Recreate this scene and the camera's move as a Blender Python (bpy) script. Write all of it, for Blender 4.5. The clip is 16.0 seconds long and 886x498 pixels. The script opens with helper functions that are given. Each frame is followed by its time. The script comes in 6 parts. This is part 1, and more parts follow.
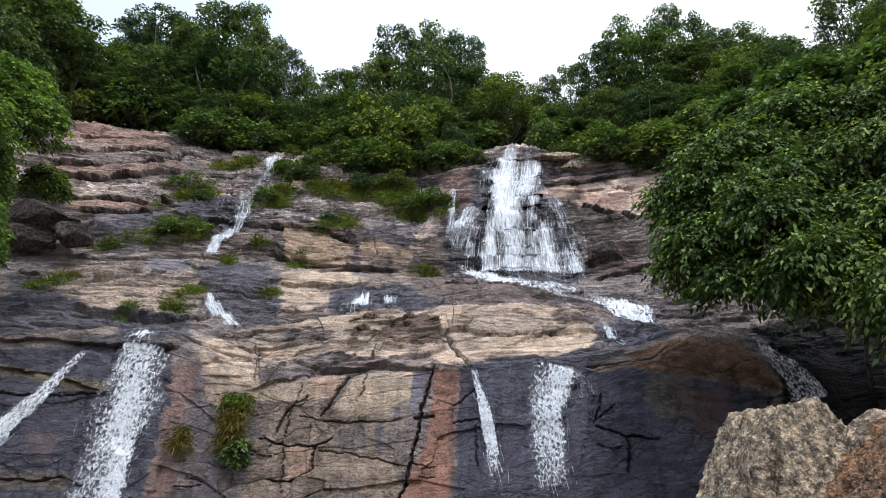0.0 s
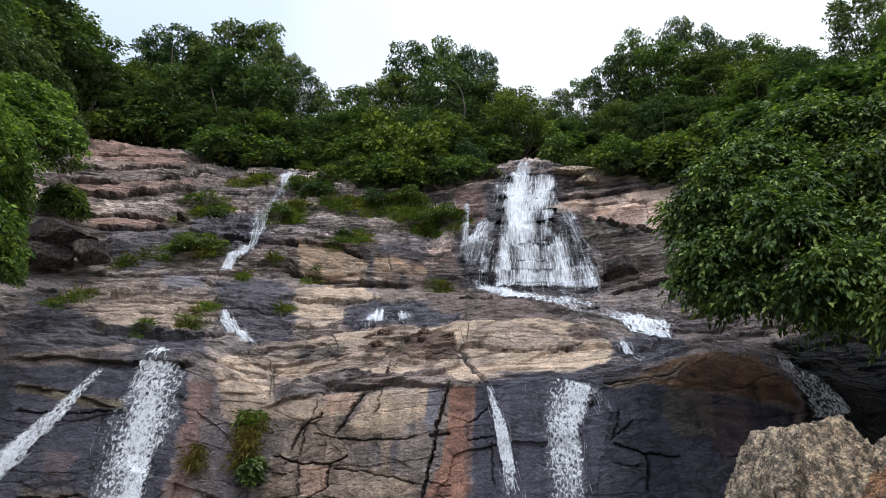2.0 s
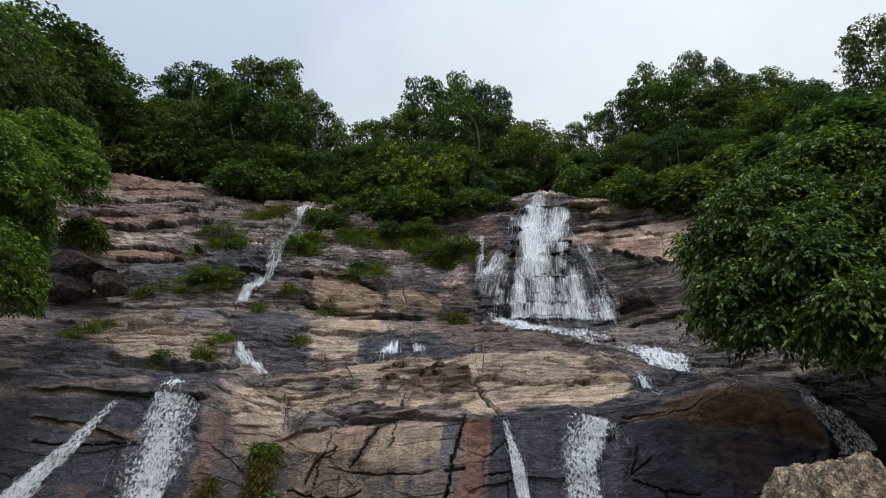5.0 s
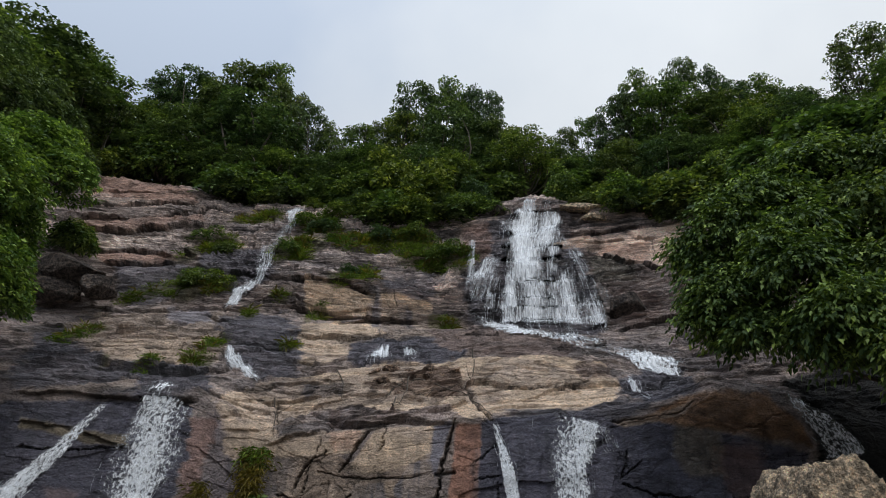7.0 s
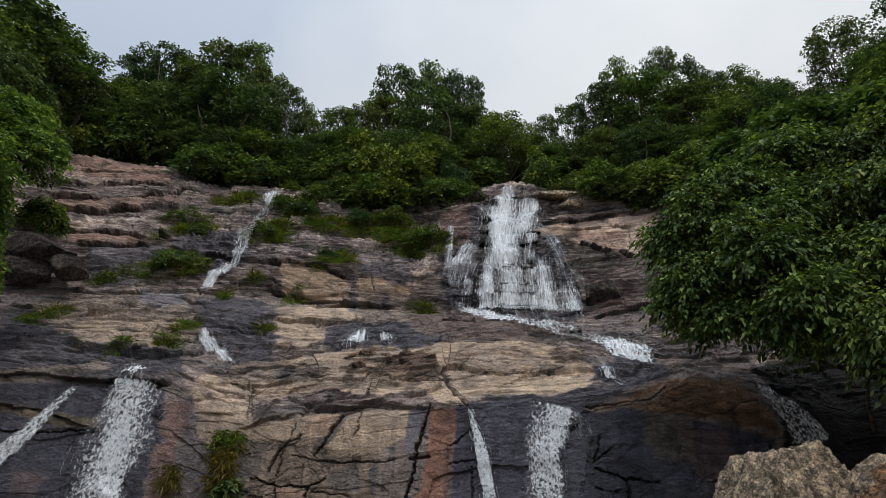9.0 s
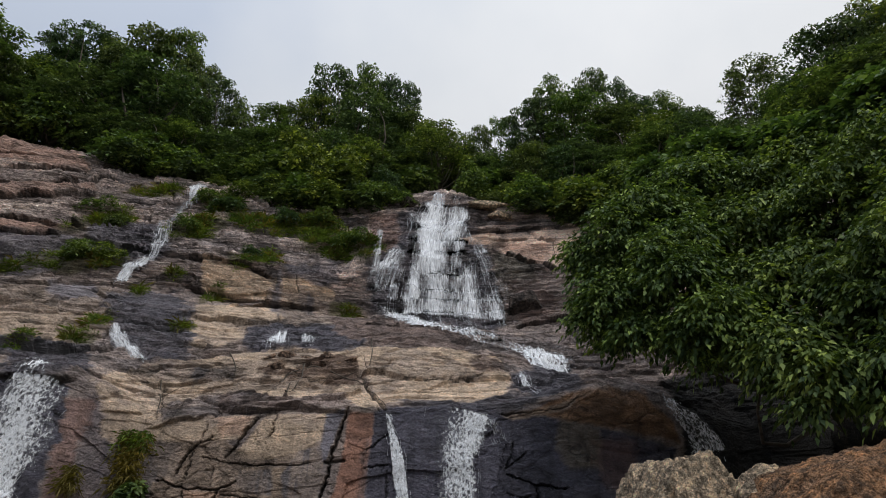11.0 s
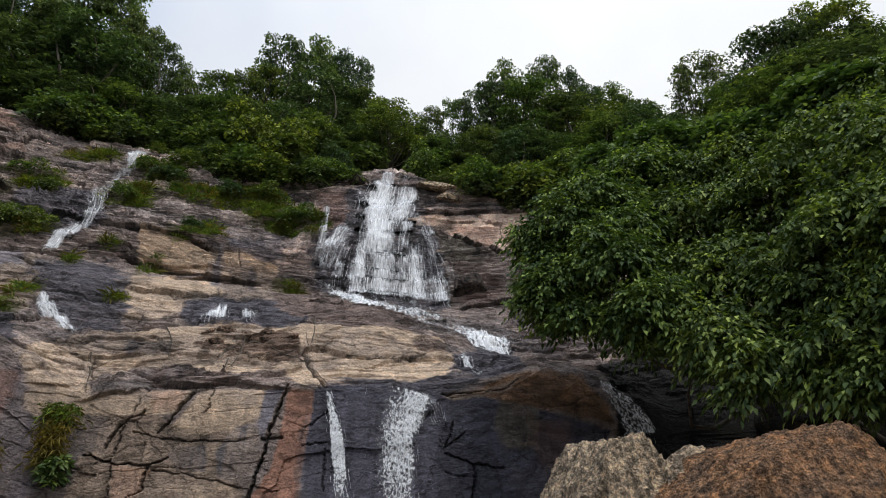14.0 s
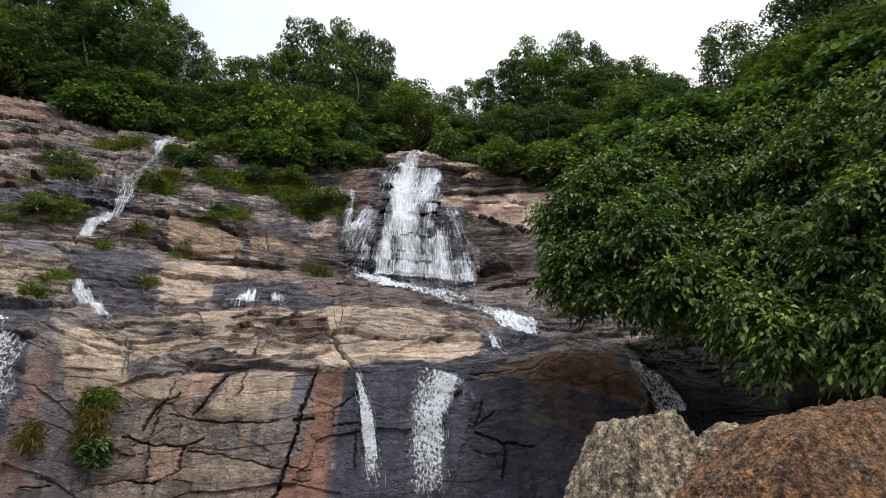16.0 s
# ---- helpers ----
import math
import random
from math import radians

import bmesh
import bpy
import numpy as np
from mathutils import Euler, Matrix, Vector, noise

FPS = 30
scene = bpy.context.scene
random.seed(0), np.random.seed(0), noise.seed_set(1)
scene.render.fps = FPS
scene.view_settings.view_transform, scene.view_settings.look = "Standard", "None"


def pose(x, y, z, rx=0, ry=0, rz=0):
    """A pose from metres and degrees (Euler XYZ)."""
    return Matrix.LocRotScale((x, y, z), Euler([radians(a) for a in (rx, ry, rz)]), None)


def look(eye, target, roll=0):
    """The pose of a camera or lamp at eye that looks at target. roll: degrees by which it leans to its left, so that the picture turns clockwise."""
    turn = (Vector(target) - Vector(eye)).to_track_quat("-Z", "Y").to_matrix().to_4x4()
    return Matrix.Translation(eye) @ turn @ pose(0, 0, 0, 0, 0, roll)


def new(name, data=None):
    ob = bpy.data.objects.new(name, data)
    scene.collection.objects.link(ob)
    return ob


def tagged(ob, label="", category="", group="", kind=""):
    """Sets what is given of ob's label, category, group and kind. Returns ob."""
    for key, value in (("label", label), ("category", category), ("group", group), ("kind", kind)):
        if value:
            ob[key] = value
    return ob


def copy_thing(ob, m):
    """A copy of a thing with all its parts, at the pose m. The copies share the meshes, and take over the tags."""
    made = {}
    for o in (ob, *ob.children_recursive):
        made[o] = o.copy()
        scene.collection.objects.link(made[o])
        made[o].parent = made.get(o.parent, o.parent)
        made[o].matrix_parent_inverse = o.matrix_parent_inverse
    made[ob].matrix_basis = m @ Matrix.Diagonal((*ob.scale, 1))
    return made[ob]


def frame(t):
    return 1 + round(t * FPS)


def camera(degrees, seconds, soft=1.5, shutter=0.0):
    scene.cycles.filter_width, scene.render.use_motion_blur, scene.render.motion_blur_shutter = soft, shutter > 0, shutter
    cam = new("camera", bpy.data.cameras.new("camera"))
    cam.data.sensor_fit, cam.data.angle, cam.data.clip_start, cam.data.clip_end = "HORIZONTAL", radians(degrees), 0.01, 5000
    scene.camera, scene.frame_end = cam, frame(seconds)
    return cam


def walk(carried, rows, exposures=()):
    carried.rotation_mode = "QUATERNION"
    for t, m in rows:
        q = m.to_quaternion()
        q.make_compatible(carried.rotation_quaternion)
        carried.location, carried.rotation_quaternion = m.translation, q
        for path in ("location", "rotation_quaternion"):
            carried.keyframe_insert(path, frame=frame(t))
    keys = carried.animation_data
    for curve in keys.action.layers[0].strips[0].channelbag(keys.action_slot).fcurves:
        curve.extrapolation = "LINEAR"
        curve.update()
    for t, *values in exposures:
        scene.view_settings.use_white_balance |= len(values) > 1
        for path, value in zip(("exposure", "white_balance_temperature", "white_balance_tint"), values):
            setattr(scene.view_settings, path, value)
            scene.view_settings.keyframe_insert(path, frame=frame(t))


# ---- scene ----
# ---- camera and its walk ----
cam = camera(69.23, 16.0, soft=1.0)
# seconds, place in metres, turn in degrees
ROWS = """
0 0 0 1.6 108 -0 0
0.5 0.003 0.013 1.627 108.04 -0.17 0.47
1 -0.019 0.038 1.626 108.44 -0.05 0.97
1.5 -0.005 0.019 1.631 108.51 -0.6 0.79
2 -0.018 0.02 1.653 109.23 -0.03 1.26
2.5 -0.021 0.008 1.62 109.73 -0.04 1.57
3 -0.033 0.049 1.652 110.05 -0.2 2.35
3.5 -0.036 0.024 1.632 110.6 -0.24 2.94
4 -0.038 0.029 1.638 111.24 -0.55 2.87
6.5 -0.034 0.002 1.613 112.6 -0.18 1.94
7 -0.018 0.022 1.608 112.57 -0.36 1.69
7.5 -0.013 0.037 1.594 112.3 -0.53 1.04
8 -0.012 0.039 1.603 111.89 -0.51 0.6
10.5 0.085 -0.036 1.633 110.92 -0.66 -4.68
11 0.114 -0.086 1.605 111.76 -0.83 -7.12
11.5 0.131 -0.047 1.615 111.85 -1.08 -8.8
12 0.137 -0.045 1.602 111.21 -1.37 -10.04
12.5 0.142 -0.026 1.592 110.58 -1.3 -10.2
13 0.124 0.003 1.605 110.43 -0.91 -10.4
13.5 0.119 0.011 1.595 109.98 -1.05 -11.05
14 0.128 -0.023 1.586 110.22 -1.25 -12.31
14.5 0.123 0.008 1.6 110.23 -1.37 -14.49
15 0.119 0.023 1.598 109.51 -0.76 -13.85
15.5 0.125 0.008 1.583 109.52 -0.62 -12.57
16 0.122 0.009 1.575 108.53 -0.92 -9.81
"""
# seconds, stops, white balance
LIGHTING = ((0.0, 0.6, 6050, 10), (2.0, 0.4, 6050, 10), (4.0, 0.0, 6200, 9), (8.0, -0.24, 6300, 8), (10.5, -0.27, 6500, 10), (12.5, -0.12, 6500, 10), (14.5, 0.12, 6500, 10), (16.0, 0.34, 6450, 10))
walk(cam, [(v[0], pose(*v[1:])) for v in (list(map(float, line.split())) for line in ROWS.split("\n") if line)], LIGHTING)

# ---- sky and sun: a bright overcast day ----
world = bpy.data.worlds.new("overcast_sky")
scene.world = world
world.use_nodes = True
wt = world.node_tree
wt.nodes.clear()
SUN_EL, SUN_AZ = 64.0, -25.0
sky = wt.nodes.new("ShaderNodeTexSky")
sky.sky_type, sky.sun_disc = "NISHITA", False
sky.sun_elevation, sky.sun_rotation = radians(SUN_EL), radians(SUN_AZ)
clear = wt.nodes.new("ShaderNodeBackground")
clear.inputs["Strength"].default_value = 0.07
wt.links.new(sky.outputs[0], clear.inputs["Color"])
coord = wt.nodes.new("ShaderNodeTexCoord")
puff = wt.nodes.new("ShaderNodeTexNoise")
puff.inputs["Scale"].default_value, puff.inputs["Detail"].default_value = 1.6, 5.0
wt.links.new(coord.outputs["Generated"], puff.inputs["Vector"])
grey = wt.nodes.new("ShaderNodeValToRGB")
grey.color_ramp.elements[0].position, grey.color_ramp.elements[1].position = 0.35, 0.62
grey.color_ramp.elements[0].color = (0.68, 0.76, 0.9, 1)
grey.color_ramp.elements[1].color = (0.95, 0.985, 1.03, 1)
bright = grey.color_ramp.elements.new(0.86)
bright.color = (1.16, 1.17, 1.18, 1)
split = wt.nodes.new("ShaderNodeSeparateXYZ")
wt.links.new(coord.outputs["Generated"], split.inputs[0])
lean = wt.nodes.new("ShaderNodeMath")      # the cloud is thinner towards the right-hand side
lean.operation = "MULTIPLY_ADD"
lean.inputs[1].default_value = 0.5
wt.links.new(split.outputs["X"], lean.inputs[0])
wt.links.new(puff.outputs["Fac"], lean.inputs[2])
wt.links.new(lean.outputs[0], grey.inputs["Fac"])
cloud = wt.nodes.new("ShaderNodeBackground")
climb = wt.nodes.new("ShaderNodeMapRange")     # an overcast sky is brightest overhead
climb.inputs["From Min"].default_value, climb.inputs["From Max"].default_value = 0.0, 1.0
climb.inputs["To Min"].default_value, climb.inputs["To Max"].default_value = 0.44, 1.36
wt.links.new(split.outputs["Z"], climb.inputs["Value"])
wt.links.new(climb.outputs[0], cloud.inputs["Strength"])
wt.links.new(grey.outputs["Color"], cloud.inputs["Color"])
cover = wt.nodes.new("ShaderNodeMixShader")
cover.inputs["Fac"].default_value = 0.88
wt.links.new(clear.outputs[0], cover.inputs[1])
wt.links.new(cloud.outputs[0], cover.inputs[2])
sky_out = wt.nodes.new("ShaderNodeOutputWorld")
wt.links.new(cover.outputs[0], sky_out.inputs["Surface"])

sun = new("sun", bpy.data.lights.new("sun", "SUN"))
sun.data.energy, sun.data.angle, sun.data.color = 1.6, radians(16), (1.0, 0.98, 0.95)
az, el = radians(SUN_AZ), radians(SUN_EL)
sun.matrix_world = look((0, 0, 0), (math.sin(az) * math.cos(el), math.cos(az) * math.cos(el), -math.sin(el)))
sun.location = (0, 0, 60)

# ---- materials ----
def material(name, rough=0.8, metal=0.0, spec=0.5):
    m = bpy.data.materials.new(name)
    m.use_nodes = True
    b = m.node_tree.nodes["Principled BSDF"]
    b.inputs["Roughness"].default_value = rough
    b.inputs["Metallic"].default_value = metal
    b.inputs["Specular IOR Level"].default_value = spec
    return m, m.node_tree, b


def node(nt, kind, **values):
    n = nt.nodes.new(kind)
    for key, value in values.items():
        n.inputs[key.replace("_", " ")].default_value = value
    return n


def ramp(nt, source, stops):
    r = nt.nodes.new("ShaderNodeValToRGB")
    while len(r.color_ramp.elements) < len(stops):
        r.color_ramp.elements.new(0.5)
    for e, (p, c) in zip(r.color_ramp.elements, stops):
        e.position, e.color = p, (*c, 1)
    nt.links.new(source, r.inputs["Fac"])
    return r.outputs["Color"]


def mixed(nt, how, fac, a, b):
    m = nt.nodes.new("ShaderNodeMix")
    m.data_type, m.blend_type = "RGBA", how
    if isinstance(fac, float):
        m.inputs[0].default_value = fac
    else:
        nt.links.new(fac, m.inputs[0])
    for i, v in ((6, a), (7, b)):
        if isinstance(v, tuple):
            m.inputs[i].default_value = (*v, 1)
        else:
            nt.links.new(v, m.inputs[i])
    return m.outputs[2]


def rock_material(name, base=(0.3, 0.24, 0.18), second=(0.16, 0.13, 0.11), bump=0.5, scale=1.0, rough=0.85, net_of=0.5):
    """Loose stone in two shades. net_of: how strongly hair cracks show; 0 gives a pitted, crumbling skin."""
    m, nt, b = material(name, rough, 0, 0.35)
    co = nt.nodes.new("ShaderNodeTexCoord")
    flat = node(nt, "ShaderNodeMapping", Scale=(scale, scale, scale * (3.2 if net_of > 0 else 1.2)))
    nt.links.new(co.outputs["Object"], flat.inputs["Vector"])
    grain = node(nt, "ShaderNodeTexNoise", Scale=9.0, Detail=8.0, Roughness=0.68)
    patch = node(nt, "ShaderNodeTexNoise", Scale=1.1 if net_of > 0 else 3.2, Detail=5.0, Roughness=0.6)
    fine = node(nt, "ShaderNodeTexNoise", Scale=38.0, Detail=4.0, Roughness=0.7)
    for n in (grain, patch, fine):
        nt.links.new(flat.outputs[0], n.inputs["Vector"])
    col = mixed(nt, "MIX", ramp(nt, patch.outputs["Fac"], ((0.38, (0, 0, 0)), (0.62, (1, 1, 1)))), base, second)
    col = mixed(nt, "MULTIPLY", 0.85, col, ramp(nt, grain.outputs["Fac"], ((0.3, (0.5, 0.48, 0.47)), (0.48, (1.0, 1.0, 1.0)), (0.7, (1.45, 1.43, 1.4)))))
    col = mixed(nt, "MULTIPLY", 0.6, col, ramp(nt, fine.outputs["Fac"], ((0.35, (0.65, 0.65, 0.65)), (0.65, (1.25, 1.25, 1.25)))))
    # hair cracks, drawn out along the beds and bent
    bent = nt.nodes.new("ShaderNodeVectorMath")
    bent.operation = "MULTIPLY_ADD"
    bent.inputs[1].default_value = (0.5, 0.5, 0.5)
    nt.links.new(patch.outputs["Color"], bent.inputs[0])
    nt.links.new(flat.outputs[0], bent.inputs[2])
    net = node(nt, "ShaderNodeTexVoronoi", Scale=1.1)
    net.feature = "DISTANCE_TO_EDGE"
    nt.links.new(bent.outputs[0], net.inputs["Vector"])
    hair = ramp(nt, net.outputs["Distance"], ((0.0, (0, 0, 0)), (0.03, (1, 1, 1))))
    worn = ramp(nt, patch.outputs["Fac"], ((0.42, (0, 0, 0)), (0.5, (1, 1, 1))))
    line = mixed(nt, "ADD", 1.0, hair, worn)
    col = mixed(nt, "MULTIPLY", net_of, col, line)
    nt.links.new(col, b.inputs["Base Color"])
    bp = node(nt, "ShaderNodeBump", Strength=bump, Distance=0.06 if net_of > 0 else 0.1)
    add0 = nt.nodes.new("ShaderNodeMath")
    nt.links.new(grain.outputs["Fac"], add0.inputs[0])
    nt.links.new(fine.outputs["Fac"], add0.inputs[1])
    add = nt.nodes.new("ShaderNodeMath")
    nt.links.new(add0.outputs[0], add.inputs[0])
    if net_of > 0:
        soft_line = nt.nodes.new("ShaderNodeMath")
        soft_line.operation = "MULTIPLY"
        soft_line.inputs[1].default_value = 0.8
        nt.links.new(line, soft_line.inputs[0])
        nt.links.new(soft_line.outputs[0], add.inputs[1])
    else:   # pitted, crumbling skin
        pits = node(nt, "ShaderNodeTexVoronoi", Scale=24.0)
        shift = nt.nodes.new("ShaderNodeVectorMath")
        shift.operation = "MULTIPLY_ADD"
        shift.inputs[1].default_value = (0.07, 0.07, 0.07)
        nt.links.new(grain.outputs["Color"], shift.inputs[0])
        nt.links.new(co.outputs["Object"], shift.inputs[2])
        nt.links.new(shift.outputs[0], pits.inputs["Vector"])
        knob = nt.nodes.new("ShaderNodeMath")
        knob.operation = "MULTIPLY"
        knob.inputs[1].default_value = -0.8
        nt.links.new(pits.outputs["Distance"], knob.inputs[0])
        nt.links.new(knob.outputs[0], add.inputs[1])
        col = mixed(nt, "MULTIPLY", 0.25, col, ramp(nt, pits.outputs["Distance"], ((0.15, (1.25, 1.22, 1.2)), (0.42, (0.85, 0.85, 0.85)), (0.6, (0.3, 0.28, 0.26)))))
        rough_spots = node(nt, "ShaderNodeTexNoise", Scale=10.0, Detail=9.0, Roughness=0.7)
        nt.links.new(co.outputs["Object"], rough_spots.inputs["Vector"])
        col = mixed(nt, "MULTIPLY", 0.72, col, ramp(nt, rough_spots.outputs["Fac"], ((0.41, (0.16, 0.15, 0.14)), (0.49, (0.95, 0.93, 0.92)), (0.58, (2.1, 1.95, 1.8)))))
        nt.links.new(col, b.inputs["Base Color"])
    nt.links.new(add.outputs[0], bp.inputs["Height"])
    nt.links.new(bp.outputs[0], b.inputs["Normal"])
    return m


def cliff_material(name):
    """Bedded stone that takes colour, wetness and bedding from the mesh: mottled, laminated, split by fine broken fissures."""
    m, nt, b = material(name, 0.85, 0, 0.4)
    co = nt.nodes.new("ShaderNodeTexCoord")

    def scaled(x, z, source=None):
        mp = node(nt, "ShaderNodeMapping", Scale=(x, x, z))
        mp.inputs["Rotation"].default_value = (0.0, 0.04, 0.0)
        nt.links.new(source or co.outputs["Object"], mp.inputs["Vector"])
        return mp.outputs[0]

    def noisy(vector, **values):
        n = node(nt, "ShaderNodeTexNoise", **values)
        nt.links.new(vector, n.inputs["Vector"])
        return n

    def sum_of(a, b_, how="ADD", by=None):
        n = nt.nodes.new("ShaderNodeMath")
        n.operation = how
        nt.links.new(a, n.inputs[0])
        if isinstance(b_, float):
            n.inputs[1].default_value = b_
        else:
            nt.links.new(b_, n.inputs[1])
        if by is not None:
            nt.links.new(by, n.inputs[2])
        return n.outputs[0]

    def attribute(called):
        n = nt.nodes.new("ShaderNodeAttribute")
        n.attribute_name = called
        return n.outputs["Fac"]

    at = nt.nodes.new("ShaderNodeVertexColor")
    at.layer_name = "stain_and_shade"
    wet, beds, still = attribute("wet"), attribute("bedding"), attribute("calm")
    mottle = noisy(scaled(1, 1.5), Scale=2.4, Detail=10.0, Roughness=0.72, Distortion=0.3)
    grain = noisy(scaled(1, 1.6), Scale=22.0, Detail=7.0, Roughness=0.72)
    strata = noisy(scaled(0.7, 15.0), Scale=1.0, Detail=8.0, Roughness=0.62, Distortion=0.3)
    mask = noisy(scaled(1, 1.6), Scale=0.9, Detail=4.0, Roughness=0.6)
    bent = nt.nodes.new("ShaderNodeVectorMath")
    bent.operation = "MULTIPLY_ADD"
    bent.inputs[1].default_value = (0.5, 0.5, 0.3)
    nt.links.new(mottle.outputs["Color"], bent.inputs[0])
    nt.links.new(co.outputs["Object"], bent.inputs[2])

    def cracks(x, z, width, lo, hi):
        net = node(nt, "ShaderNodeTexVoronoi", Scale=1.0)
        net.feature = "DISTANCE_TO_EDGE"
        nt.links.new(scaled(x, z, bent.outputs[0]), net.inputs["Vector"])
        line = ramp(nt, net.outputs["Distance"], ((0.0, (0, 0, 0)), (width, (1, 1, 1))))
        return mixed(nt, "ADD", 1.0, line, ramp(nt, mask.outputs["Fac"], ((lo, (0, 0, 0)), (hi, (1, 1, 1)))))

    wide = cracks(0.7, 2.2, 0.016, 0.38, 0.46)
    small = cracks(2.2, 8.5, 0.045, 0.4, 0.5)
    col = at.outputs["Color"]
    col = mixed(nt, "MULTIPLY", 0.9, col, ramp(nt, mottle.outputs["Fac"], ((0.28, (0.42, 0.42, 0.44)), (0.44, (0.9, 0.9, 0.92)), (0.55, (1.06, 1.05, 1.04)), (0.72, (1.6, 1.55, 1.48)))))
    col = mixed(nt, "MULTIPLY", beds, col, ramp(nt, strata.outputs["Fac"], ((0.39, (0.2, 0.19, 0.185)), (0.44, (0.9, 0.9, 0.9)), (0.56, (1.08, 1.08, 1.08)), (0.62, (1.7, 1.66, 1.62)))))
    col = mixed(nt, "MULTIPLY", 0.75, col, ramp(nt, grain.outputs["Fac"], ((0.34, (0.42, 0.41, 0.41)), (0.48, (0.98, 0.98, 0.98)), (0.66, (1.6, 1.57, 1.53)))))
    col = mixed(nt, "MULTIPLY", 0.6, col, wide)
    col = mixed(nt, "MULTIPLY", sum_of(beds, 0.9, "MULTIPLY"), col, small)
    nt.links.new(col, b.inputs["Base Color"])
    shine = node(nt, "ShaderNodeMapRange", To_Min=0.85, To_Max=0.2)
    nt.links.new(sum_of(wet, sum_of(mottle.outputs["Fac"], 1.9, "MULTIPLY"), "MULTIPLY"), shine.inputs["Value"])
    nt.links.new(shine.outputs[0], b.inputs["Roughness"])
    high = sum_of(sum_of(mottle.outputs["Fac"], 1.6, "MULTIPLY"), sum_of(grain.outputs["Fac"], 0.8, "MULTIPLY"))
    high = sum_of(sum_of(wide, 0.4, "MULTIPLY"), sum_of(high, sum_of(small, 0.35, "MULTIPLY")), "ADD")
    high = sum_of(sum_of(strata.outputs["Fac"], 3.2, "MULTIPLY"), beds, "MULTIPLY_ADD", high)
    force = node(nt, "ShaderNodeMapRange", To_Min=1.0, To_Max=0.6)
    nt.links.new(still, force.inputs["Value"])
    bp = node(nt, "ShaderNodeBump", Distance=0.075)
    nt.links.new(force.outputs[0], bp.inputs["Strength"])
    nt.links.new(high, bp.inputs["Height"])
    nt.links.new(bp.outputs[0], b.inputs["Normal"])
    return m


def leaf_material(name, dark, light, gloss=0.45, trans=0.25):
    """Foliage: each leaf its own shade between dark and light."""
    m, nt, b = material(name, gloss, 0, 0.22)
    g = nt.nodes.new("ShaderNodeNewGeometry")
    co = nt.nodes.new("ShaderNodeTexCoord")
    big = node(nt, "ShaderNodeTexNoise", Scale=1.3, Detail=3.0)
    nt.links.new(co.outputs["Object"], big.inputs["Vector"])
    info = nt.nodes.new("ShaderNodeObjectInfo")
    isl = ramp(nt, g.outputs["Random Per Island"], ((0.0, dark), (0.7, tuple(a * 0.7 + c * 0.3 for a, c in zip(dark, light))), (1.0, light)))
    col = mixed(nt, "MULTIPLY", 0.8, isl, ramp(nt, big.outputs["Fac"], ((0.38, (0.5, 0.56, 0.52)), (0.5, (0.95, 0.95, 0.9)), (0.64, (1.5, 1.4, 1.1)))))
    col = mixed(nt, "MULTIPLY", 0.7, col, ramp(nt, info.outputs["Random"], ((0.0, (0.7, 0.85, 0.8)), (0.5, (1, 1, 1)), (1.0, (1.3, 1.12, 0.75)))))
    nt.links.new(col, b.inputs["Base Color"])
    tr = nt.nodes.new("ShaderNodeBsdfTranslucent")
    nt.links.new(mixed(nt, "MULTIPLY", 1.0, col, (1.5, 1.6, 0.6)), tr.inputs["Color"])
    mx = nt.nodes.new("ShaderNodeMixShader")
    mx.inputs[0].default_value = trans
    nt.links.new(b.outputs[0], mx.inputs[1])
    nt.links.new(tr.outputs[0], mx.inputs[2])
    nt.links.new(mx.outputs[0], nt.nodes["Material Output"].inputs["Surface"])
    return m


CLIFF = cliff_material("bedded_rock")
BOULDER = rock_material("pale_boulder_rock", (0.7, 0.57, 0.41), (0.5, 0.4, 0.29), 1.0, 1.0, net_of=0.0)
RUSTY = rock_material("rusty_boulder_rock", (0.44, 0.24, 0.12), (0.29, 0.185, 0.118), 1.0, 1.0, net_of=0.0)
DARKROCK = rock_material("dark_boulder_rock", (0.13, 0.105, 0.09), (0.055, 0.045, 0.042), 1.0, 1.0, net_of=0.0)
BROWNROCK = rock_material("brown_broken_rock", (0.32, 0.22, 0.155), (0.15, 0.105, 0.08), 1.0, 1.0, net_of=0.0)
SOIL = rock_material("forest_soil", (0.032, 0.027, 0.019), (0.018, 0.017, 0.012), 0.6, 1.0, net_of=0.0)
LEAF_TREE = leaf_material("tree_leaves", (0.045, 0.075, 0.042), (0.2, 0.27, 0.13), 0.55, trans=0.2)
LEAF_BRIGHT = leaf_material("bright_tree_leaves", (0.055, 0.095, 0.035), (0.26, 0.33, 0.11), 0.55, trans=0.25)
LEAF_BUSH = leaf_material("bush_leaves", (0.04, 0.074, 0.027), (0.34, 0.42, 0.125), 0.6, 0.25)
LEAF_LEFT = leaf_material("left_bush_leaves", (0.07, 0.125, 0.04), (0.42, 0.52, 0.14), 0.55, 0.25)
GRASS = leaf_material("grass_blades", (0.085, 0.125, 0.03), (0.27, 0.33, 0.085), 0.6, 0.3)
DRYGRASS = leaf_material("dry_grass_blades", (0.1, 0.09, 0.03), (0.24, 0.2, 0.08), 0.7, 0.3)
bark_m, bark_nt, bark_b = material("bark", 0.9)
bark_n = node(bark_nt, "ShaderNodeTexNoise", Scale=14.0, Detail=6.0)
